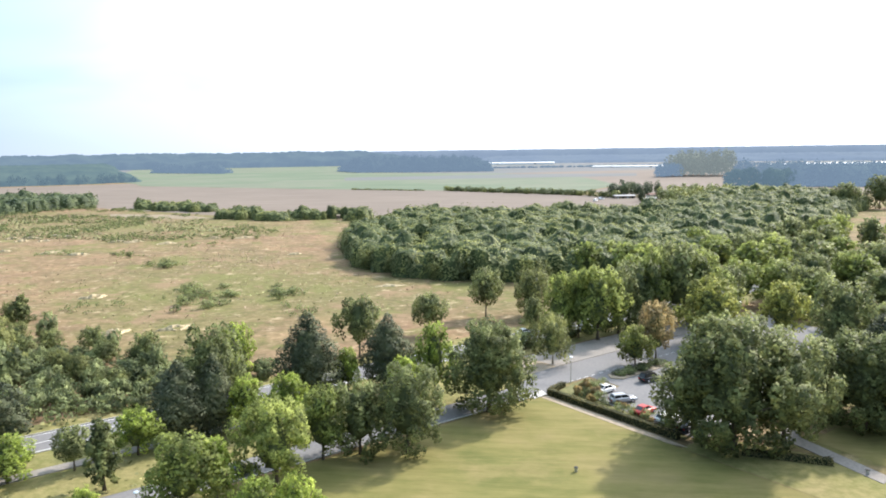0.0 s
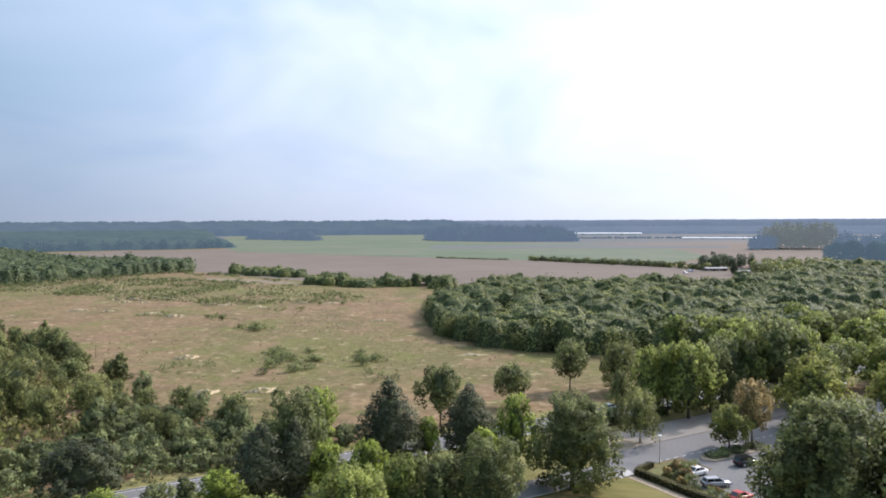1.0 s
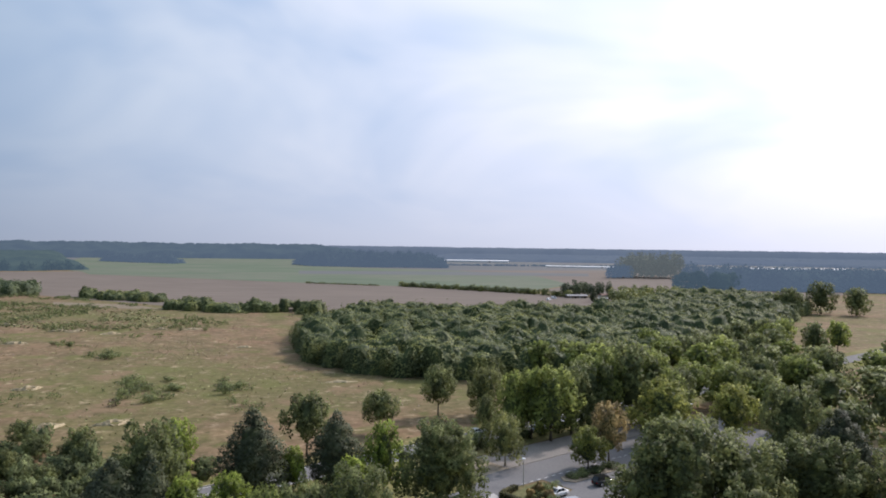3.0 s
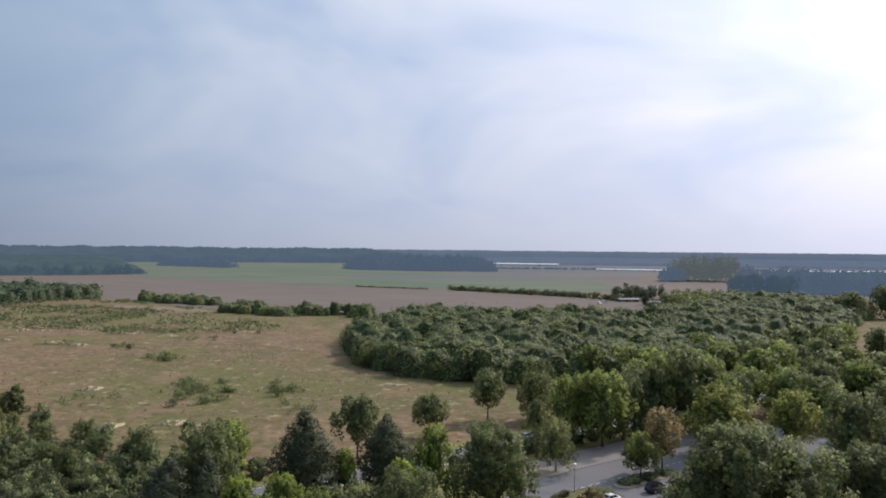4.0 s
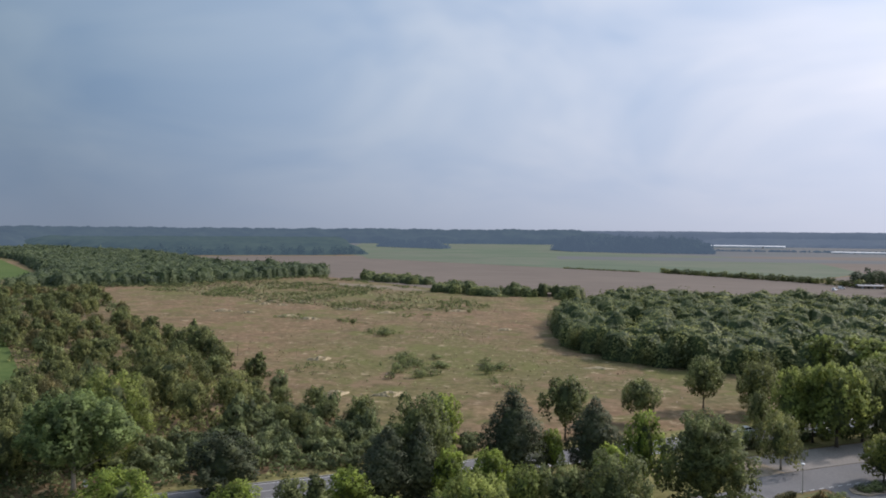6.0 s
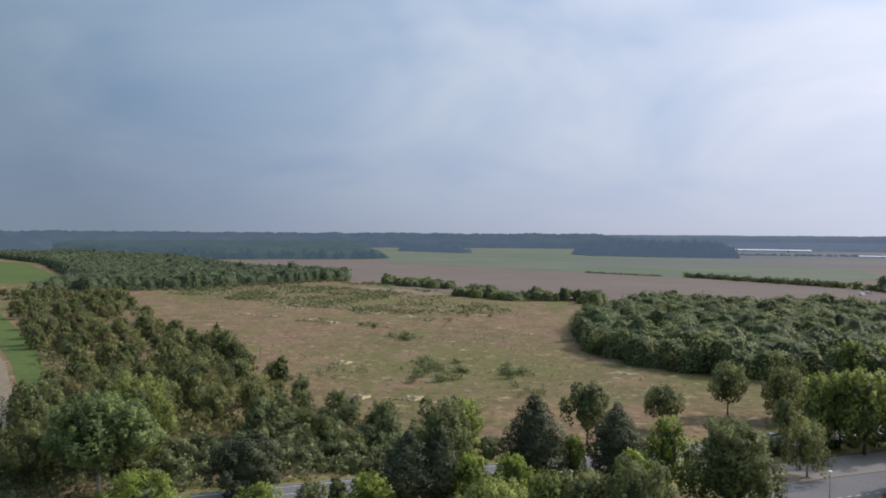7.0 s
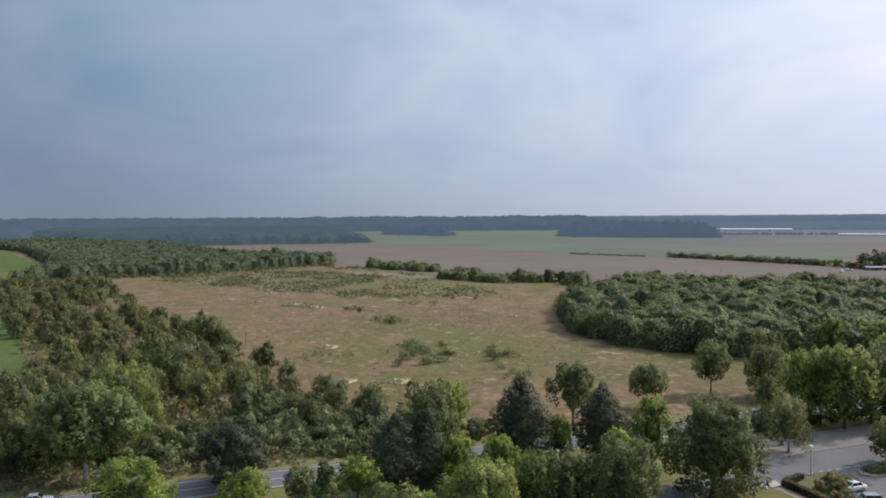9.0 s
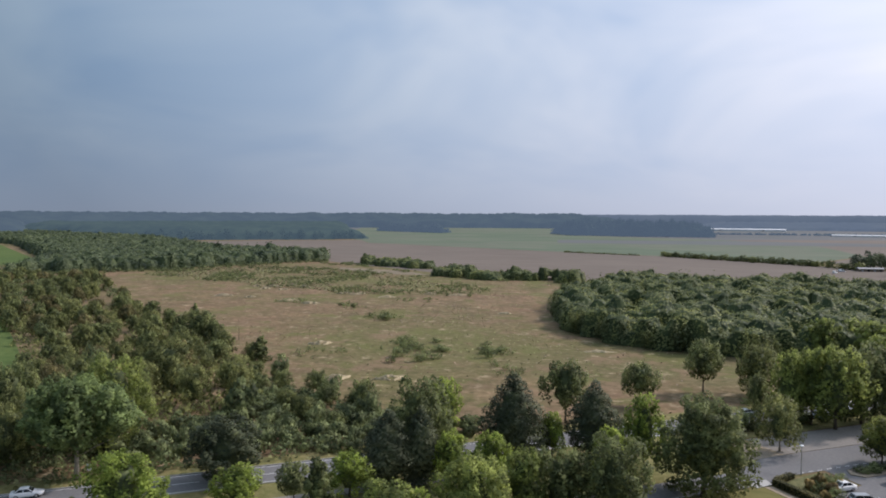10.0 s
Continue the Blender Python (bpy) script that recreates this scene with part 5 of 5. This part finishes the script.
sheet("planted_bed", [sn(89.2, 88.4), sn(93.2, 89.6), sn(99.4, 90.6), sn(100.6, 84.2), sn(92.0, 82.0), sn(90.0, 62), sn(89.2, 62)], 0.09, PLANTING, "green planted bed behind the hedge", "ground", 0.08)
for x, y, h, w in ((9.0, 124.9, 2.4, 2.6), (10.5, 126.8, 2.9, 3.0), (11.9, 124.5, 2.4, 3.2), (13.5, 127.0, 2.2, 2.4), (10.9, 121.6, 1.8, 2.4), (16.3, 119.2, 1.1, 2.2), (17.4, 116.6, 1.2, 2.4), (18.7, 115.2, 1.0, 2.4), (19.2, 112.8, 1.0, 2.2), (15.2, 120.7, 1.0, 2.0)):
    tree("bronze", x, y, h * 0.8, w * 0.8, "in the planted bed")
island = sheet("traffic_island", [sn(104.5, 86.2), sn(118.5, 86.2), sn(120, 87.5), sn(118.5, 89.8), sn(104.5, 89.8), sn(103.2, 88)], 0.2, SAND, "kerbed island with shrubs in the car park", "traffic island", 0.14)
for s, n, h, w in ((92.0, 81.0, 2.3, 3.4), (91.6, 83.4, 2.0, 3.0), (93.2, 85.4, 2.3, 3.2), (95.2, 84.8, 2.6, 3.4), (97.3, 85.6, 2.1, 3.0), (99, 86, 1.8, 2.6), (90.9, 79, 1.7, 2.6), (90.8, 76, 1.9, 2.6), (91, 73, 2.0, 2.8), (90.9, 70, 2.2, 3.0), (91.2, 66.5, 2.2, 3.0)):
    p = sn(s, n)
    tree("scrub", p.x, p.y, h, w, "in the bed behind the hedge")
for s, n in ((105.5, 88), (107.5, 87.4), (109.5, 88.4), (111.4, 87.6), (113.6, 88.2), (116, 87.6), (118, 88)):
    p = sn(s, n)
    tree("shrub", p.x, p.y, random.uniform(1.0, 1.6), random.uniform(2.4, 3.4), "on the car park's island")


# ---- street lamps ----
def street_lamp(x, y, height, turn, label):
    root = new("street_lamp")
    b = bmesh.new()
    tube(b, [Vector((0, 0, -0.1)), Vector((0, 0, 0.9)), Vector((0, 0, 0.95)), Vector((0, 0, height))], [0.09, 0.09, 0.065, 0.05], 10)
    part("pole", b, GREY_METAL, root)
    b = bmesh.new()
    bmesh.ops.create_uvsphere(b, u_segments=14, v_segments=8, radius=0.34, matrix=Matrix.Translation((0, 0, height + 0.12)) @ Matrix.Diagonal((1, 1, 0.5, 1)))
    part("shade", b, LAMP_GLASS, root, "pale domed lamp head")
    b = bmesh.new()
    tube(b, [Vector((0, 0, height - 0.12)), Vector((0, 0, height + 0.02))], [0.1, 0.2], 10)
    part("collar", b, GREY_METAL, root)
    root.matrix_basis = pose(x, y, 0.0, 0, 0, turn)
    return tagged(root, label, "street lamp", "street lamps")


lamp = street_lamp(8.3, 131.8, 4.7, 0, "grey street lamp with a pale domed head")
for x, y in ((51.8, 182.7), (-10.1, 123.7), (-43.0, 74.1), (92.5, 252.6)):
    copy_thing(lamp, pose(x, y, 0, 0, 0, 30))


# ---- vehicles ----
def car(x, y, turn, paint, label, kind="saloon", z=0.06):
    """A car of sheet body, glass, wheels and lights; its nose points along its own x."""
    L, W, H = {"saloon": (4.5, 1.78, 1.45), "suv": (4.7, 1.88, 1.72), "wagon": (4.65, 1.8, 1.5), "van": (5.2, 1.98, 2.2)}[kind]
    root = new("van" if kind == "van" else "car")
    belt = {"saloon": 0.92, "suv": 1.05, "wagon": 0.95, "van": 1.2}[kind]
    b = bmesh.new()
    stations = [(-L / 2, 0.42, belt * 0.86, 0.82), (-L / 2 + 0.12, 0.26, belt * 0.98, 0.94), (-L * 0.25, 0.22, belt, 1.0), (L * 0.12, 0.22, belt * 0.99, 1.0),
                (L * 0.34, 0.24, belt * 0.88, 0.97), (L / 2 - 0.12, 0.28, belt * 0.74, 0.9), (L / 2, 0.42, belt * 0.6, 0.74)]
    loops = []
    for px, lo, hi, wf in stations:
        hw = W / 2 * wf
        loops.append([b.verts.new(p) for p in ((px, -hw * 0.9, lo), (px, -hw, lo + 0.15), (px, -hw, hi - 0.16), (px, -hw * 0.88, hi), (px, hw * 0.88, hi), (px, hw, hi - 0.16), (px, hw, lo + 0.15), (px, hw * 0.9, lo))])
    for lo, hi in zip(loops, loops[1:]):
        for j in range(8):
            b.faces.new((lo[j], lo[(j + 1) % 8], hi[(j + 1) % 8], hi[j]))
    b.faces.new(loops[0])
    b.faces.new(loops[-1][::-1])
    bmesh.ops.recalc_face_normals(b, faces=b.faces)
    for f in b.faces:
        f.smooth = True
    part("body", b, paint, root)
    rear, front, roof_r, roof_f = {"saloon": (-1.75, 1.0, -0.95, 0.2), "suv": (-2.2, 1.05, -1.95, 0.35), "wagon": (-2.15, 1.05, -1.8, 0.25), "van": (-2.5, 1.75, -2.45, 1.1)}[kind]
    lo = [Vector(p) for p in ((rear, -W * 0.44, belt - 0.03), (front, -W * 0.43, belt - 0.05), (front, W * 0.43, belt - 0.05), (rear, W * 0.44, belt - 0.03))]
    hi = [Vector(p) for p in ((roof_r, -W * 0.37, H - 0.03), (roof_f, -W * 0.37, H - 0.03), (roof_f, W * 0.37, H - 0.03), (roof_r, W * 0.37, H - 0.03))]
    b = bmesh.new()
    vlo, vhi = [b.verts.new(p) for p in lo], [b.verts.new(p) for p in hi]
    for j in range(4):
        b.faces.new((vlo[j], vlo[(j + 1) % 4], vhi[(j + 1) % 4], vhi[j]))
    b.faces.new(vhi)
    bmesh.ops.recalc_face_normals(b, faces=b.faces)
    bmesh.ops.bevel(b, geom=[e for e in b.edges if len(e.link_faces) == 2], offset=0.05, segments=2, affect="EDGES")
    part("cabin", b, paint, root)
    panes = [("side_window", 0, 0.06, 0.47), ("side_window", 0, 0.52, 0.94), ("windscreen", 1, 0.08, 0.92), ("side_window", 2, 0.06, 0.47), ("side_window", 2, 0.52, 0.94), ("rear_window", 3, 0.1, 0.9)]
    for name, j, f0, f1 in panes:
        if kind == "van" and (name == "rear_window" or (j == 0 and f1 < 0.6) or (j == 2 and f0 > 0.4)):
            continue
        a0, a1, c0, c1 = lo[j], lo[(j + 1) % 4], hi[j], hi[(j + 1) % 4]
        out = (a1 - a0).cross(c0 - a0).normalized() * 0.012
        b = bmesh.new()
        vs = []
        for g, f in ((0.14, f0), (0.14, f1), (0.9, f1), (0.9, f0)):
            vs.append(a0.lerp(a1, f).lerp(c0.lerp(c1, f), g))
        front_v = [b.verts.new(v + out) for v in vs]
        back_v = [b.verts.new(v - out) for v in vs]
        b.faces.new(front_v)
        b.faces.new(back_v[::-1])
        for k in range(4):
            b.faces.new((front_v[k], back_v[k], back_v[(k + 1) % 4], front_v[(k + 1) % 4]))
        bmesh.ops.recalc_face_normals(b, faces=b.faces)
        part(name, b, GLASS, root, "dark tinted glass")
    for fx in (-1, 1):
        for side in (-1, 1):
            wx, rad = fx * L * 0.295, 0.33 if kind != "suv" else 0.37
            b = bmesh.new()
            bmesh.ops.create_cone(b, cap_ends=True, segments=18, radius1=rad, radius2=rad, depth=0.22, matrix=Matrix.Rotation(radians(90), 4, "X"))
            bmesh.ops.bevel(b, geom=[e for e in b.edges if len(e.link_faces) == 2 and any(len(f.verts) > 4 for f in e.link_faces)], offset=0.04, segments=2, affect="EDGES")
            wheel = part("wheel", b, TYRE, root, "black rubber tyre")
            wheel.location = (wx, side * (W / 2 - 0.1), rad)
            b = bmesh.new()
            bmesh.ops.create_cone(b, cap_ends=True, segments=14, radius1=rad * 0.62, radius2=rad * 0.55, depth=0.03, matrix=Matrix.Translation((0, side * 0.12, 0)) @ Matrix.Rotation(radians(-90 * side), 4, "X"))
            part("rim", b, RIM, wheel, "silver wheel rim")
    for side in (-1, 1):
        for name, px, mat in (("headlight", L / 2 - 0.1, CLEAR_LENS), ("tail_light", -L / 2 + 0.05, RED_LENS)):
            b = bmesh.new()
            box_bm(b, px - 0.1, px + 0.06, side * W * 0.33 - 0.17, side * W * 0.33 + 0.17, belt * 0.62, belt * 0.78, 0.03)
            part(name, b, mat, root)
        b = bmesh.new()
        box_bm(b, front - 0.35, front - 0.2, side * (W / 2 + 0.02) - 0.09, side * (W / 2 + 0.02) + 0.09, belt - 0.02, belt + 0.12, 0.03)
        part("mirror", b, TRIM, root)
    b = bmesh.new()
    box_bm(b, L / 2 - 0.06, L / 2 + 0.03, -W * 0.36, W * 0.36, 0.3, 0.48, 0.03)
    part("bumper", b, TRIM, root)
    b = bmesh.new()
    box_bm(b, -L / 2 - 0.03, -L / 2 + 0.06, -W * 0.36, W * 0.36, 0.34, 0.52, 0.03)
    part("bumper", b, TRIM, root)
    root.matrix_basis = pose(x, y, z, 0, 0, turn)
    return tagged(root, label, "van" if kind == "van" else "car", "parked cars")


BLACK_PAINT = plain_mat("black_paint", (0.012, 0.013, 0.016), 0.2, 0, 0.6, 0)
DARK_PAINT = plain_mat("dark_grey_paint", (0.05, 0.052, 0.058), 0.25, 0.2, 0.6, 0)
SILVER_PAINT = plain_mat("silver_paint", (0.42, 0.44, 0.47), 0.3, 0.6, 0.5, 0)
WHITE_PAINT = plain_mat("white_paint", (0.8, 0.8, 0.8), 0.3, 0, 0.5, 0)
RED_PAINT = plain_mat("red_car_paint", (0.42, 0.035, 0.03), 0.3, 0, 0.5, 0.03)
A = ROAD_TURN
car(22.8, 133.8, A - 8, BLACK_PAINT, "black off-road car parked in the car park", "suv", 0.07)
car(16.3, 122.0, A - 22, SILVER_PAINT, "silver estate car parked behind the hedge", "wagon", 0.07)
car(13.6, 126.6, A + 176, WHITE_PAINT, "white car parked behind the planted bed", "saloon", 0.07)
car(19.0, 116.6, A, RED_PAINT, "red car parked behind the hedge", "saloon", 0.07)
car(22.0, 113.4, A, WHITE_PAINT, "white car parked behind the hedge", "wagon", 0.07)
car(24.6, 110.2, A, DARK_PAINT, "dark grey car parked behind the hedge", "saloon", 0.07)
car(-37.2, 90.0, A + 2, BLACK_PAINT, "black car standing on the side road", "saloon", 0.06)
car(-0.1, 167.0, A, WHITE_PAINT, "white car on the main road", "saloon", 0.06)
car(15.3, 174.6, A, WHITE_PAINT, "white van on the main road", "van", 0.06)
car(20.0, 178.6, A, SILVER_PAINT, "silver car on the main road", "saloon", 0.06)
car(-98.0, 76.0, A, WHITE_PAINT, "white car on the main road", "saloon", 0.06)
for k, (paint, words) in enumerate(((WHITE_PAINT, "white car parked under trees"), (SILVER_PAINT, "silver car parked under trees"), (WHITE_PAINT, "white car parked under trees"), (DARK_PAINT, "dark car parked under trees"))):
    p = sn(122.0 + 4.2 * k, 116.2)
    car(p.x, p.y, A + 90, paint, words, "wagon", 0.04)
car(35.0, 150.0, A + 90, DARK_PAINT, "dark grey car parked under trees", "suv", 0.07)
car(41.0, 146.0, A + 90, SILVER_PAINT, "silver car parked under trees", "saloon", 0.07)
car(104.7, 280.4, A + 10, WHITE_PAINT, "white van on the road between trees", "van", 0.06)
car(57.0, 609.5, 60, WHITE_PAINT, "white van beside the farmyard", "van", 0.02)
car(63.5, 630.0, 20, WHITE_PAINT, "white van at the farmyard's field edge", "van", 0.02)


# ---- far buildings and small things ----
sheet("sand_track", [(-300.2, 509.5), (-236, 496.4), (-205, 470), (-225, 466), (-286, 485.6)], 0.05, STUBBLE, "pale sandy strip along the bushes", "ground")


def dead_sapling(x, y, height):
    """A bare upright stem with a few short twigs."""
    root = new("dead_sapling")
    b = bmesh.new()
    tube(b, [Vector((0, 0, -0.1)), Vector((0.05, 0, height * 0.5)), Vector((0.02, 0.06, height))], [0.09, 0.06, 0.025], 6)
    part("stem", b, BARK, root)
    for k in range(5):
        b = bmesh.new()
        z, a = height * (0.4 + 0.1 * k), 2.4 * k
        tube(b, [Vector((0.03, 0, z)), Vector((math.cos(a) * 0.7, math.sin(a) * 0.7, z + 0.5))], [0.03, 0.012], 5)
        part("twig", b, BARK, root)
    root.matrix_basis = pose(x, y, 0)
    return tagged(root, "thin bare sapling standing in the dry meadow", "sapling")


dead_sapling(-156.6, 200.2, 4.5)

def hall(name, x, y, length, depth, height, turn, wall, roof_mat, label, category="building", doors=6):
    """A long low hall: walls, a shallow pitched roof, doors and a ridge."""
    root = new(name)
    b = bmesh.new()
    box_bm(b, -length / 2, length / 2, -depth / 2, depth / 2, -0.2, height * 0.72)
    part("wall", b, wall, root)
    b = bmesh.new()
    e, l2, d2 = height * 0.72, length / 2 + 0.6, depth / 2 + 0.6
    vs = [b.verts.new(p) for p in ((-l2, -d2, e), (l2, -d2, e), (l2, 0, height), (-l2, 0, height), (-l2, d2, e), (l2, d2, e))]
    for f in ((0, 1, 2, 3), (3, 2, 5, 4), (0, 3, 4), (1, 5, 2), (0, 4, 5, 1)):
        b.faces.new([vs[i] for i in f])
    bmesh.ops.recalc_face_normals(b, faces=b.faces)
    part("roof", b, roof_mat, root)
    for k in range(doors):
        b = bmesh.new()
        cx = -length / 2 + (k + 0.5) * length / doors
        w = min(4.0, length / doors * 0.35)
        box_bm(b, cx - w / 2, cx + w / 2, -depth / 2 - 0.08, -depth / 2 + 0.05, 0, height * 0.5)
        part("door" if k % 2 == 0 else "window", b, ROOF_GREY if k % 2 == 0 else GLASS, root)
    root.matrix_basis = pose(x, y, 0, 0, 0, turn)
    return tagged(root, label, category)


hall("greenhouse", -24, 2235, 222, 40, 6.0, -3, WHITE_WALL, WHITE_WALL, "long white greenhouse far beyond the fields", "greenhouse", 2)
hall("greenhouse", 240, 1730, 170, 30, 3.6, -8, WHITE_WALL, WHITE_WALL, "long low white greenhouse on the plain", "greenhouse", 2)
hall("greenhouse", 690, 1740, 330, 30, 4.6, 12, WHITE_WALL, WHITE_WALL, "very long white greenhouse on the plain", "greenhouse", 2)
hall("farm_shed", 84, 646, 17, 8, 3.0, 12, WOOD, ROOF_GREY, "low farm shed with a pale grey roof", "shed", 4)
hall("farm_shed", 99, 612, 12, 7, 2.8, 20, WOOD, ROOF_GREY, "low farm building with a grey roof", "shed", 4)
hall("farm_shed", 108, 640, 10, 7, 4.5, 20, WALL_CREAM, ROOF_RED, "small farmhouse with a brown tiled roof", "house", 4)
hall("farmhouse", -700, 1030, 10, 8, 5.0, 30, WALL_CREAM, ROOF_RED, "pale farmhouse at the wood's edge", "house", 4)
hall("farmhouse", -835, 965, 9, 7, 5.0, 40, WALL_CREAM, ROOF_GREY, "white house at the wood's edge", "house", 4)
hall("farmhouse", -648, 1085, 9, 7, 4.5, 20, WALL_CREAM, ROOF_GREY, "white house before the trees", "house", 4)


def raised_hide(x, y):
    """A small wooden lookout box on four legs with a ladder."""
    root = new("raised_hide")
    for sx in (-1, 1):
        for sy in (-1, 1):
            b = bmesh.new()
            tube(b, [Vector((sx * 1.0, sy * 1.0, -0.1)), Vector((sx * 0.75, sy * 0.75, 2.9))], [0.09, 0.08], 6)
            part("leg", b, WOOD, root)
    b = bmesh.new()
    box_bm(b, -0.95, 0.95, -0.95, 0.95, 2.8, 4.6, 0.03)
    part("cabin", b, WOOD, root)
    # black panel on the closed cabin in place of a shaded opening
    b = bmesh.new()
    box_bm(b, -0.6, 0.6, -1.0, -0.94, 3.7, 4.2)
    part("dark_opening_panel", b, TRIM, root)
    b = bmesh.new()
    vs = [b.verts.new(p) for p in ((-1.2, -1.2, 4.6), (1.2, -1.2, 4.6), (1.2, 1.2, 5.1), (-1.2, 1.2, 5.1), (-1.2, -1.2, 4.72), (1.2, -1.2, 4.72), (1.2, 1.2, 5.22), (-1.2, 1.2, 5.22))]
    for f in ((3, 2, 1, 0), (4, 5, 6, 7), (0, 1, 5, 4), (1, 2, 6, 5), (2, 3, 7, 6), (3, 0, 4, 7)):
        b.faces.new([vs[i] for i in f])
    part("roof", b, WOOD, root)
    for k in range(7):
        b = bmesh.new()
        box_bm(b, -0.3, 0.3, -1.9 + k * 0.13, -1.83 + k * 0.13, 0.3 + k * 0.4, 0.36 + k * 0.4)
        part("rung", b, WOOD, root)
    root.matrix_basis = pose(x, y, 0, 0, 0, 15)
    return tagged(root, "weathered wooden hunting hide on legs at the meadow's edge", "hunting hide")


raised_hide(-110.7, 432.5)


def sign_post(x, y, turn, label):
    root = new("road_sign")
    b = bmesh.new()
    tube(b, [Vector((0, 0, -0.1)), Vector((0, 0, 2.2))], [0.035, 0.035], 8)
    part("pole", b, GREY_METAL, root)
    b = bmesh.new()
    box_bm(b, -0.35, 0.35, -0.05, -0.035, 1.2, 2.3, 0.004)
    part("panel", b, WHITE_WALL, root, "plain pale sign panel")
    root.matrix_basis = pose(x, y, 0, 0, 0, turn)
    return tagged(root, label, "road sign")


sign_post(-96.2, 85.6, 40, "pale sign panel on a post beside the main road")


def waste_bin(x, y, label):
    root = new("waste_bin")
    b = bmesh.new()
    bmesh.ops.create_cone(b, cap_ends=True, segments=16, radius1=0.2, radius2=0.26, depth=0.6, matrix=Matrix.Translation((0, 0, 0.34)))
    part("body", b, GREY_METAL, root)
    b = bmesh.new()
    bmesh.ops.create_cone(b, cap_ends=True, segments=16, radius1=0.28, radius2=0.2, depth=0.08, matrix=Matrix.Translation((0, 0, 0.68)))
    part("lid", b, TRIM, root)
    root.matrix_basis = pose(x, y, 0.03)
    return tagged(root, label, "waste bin")


waste_bin(6.7, 93.9, "small grey bin standing on the lawn")
waste_bin(43.8, 96.0, "small grey bin beside the garden path")
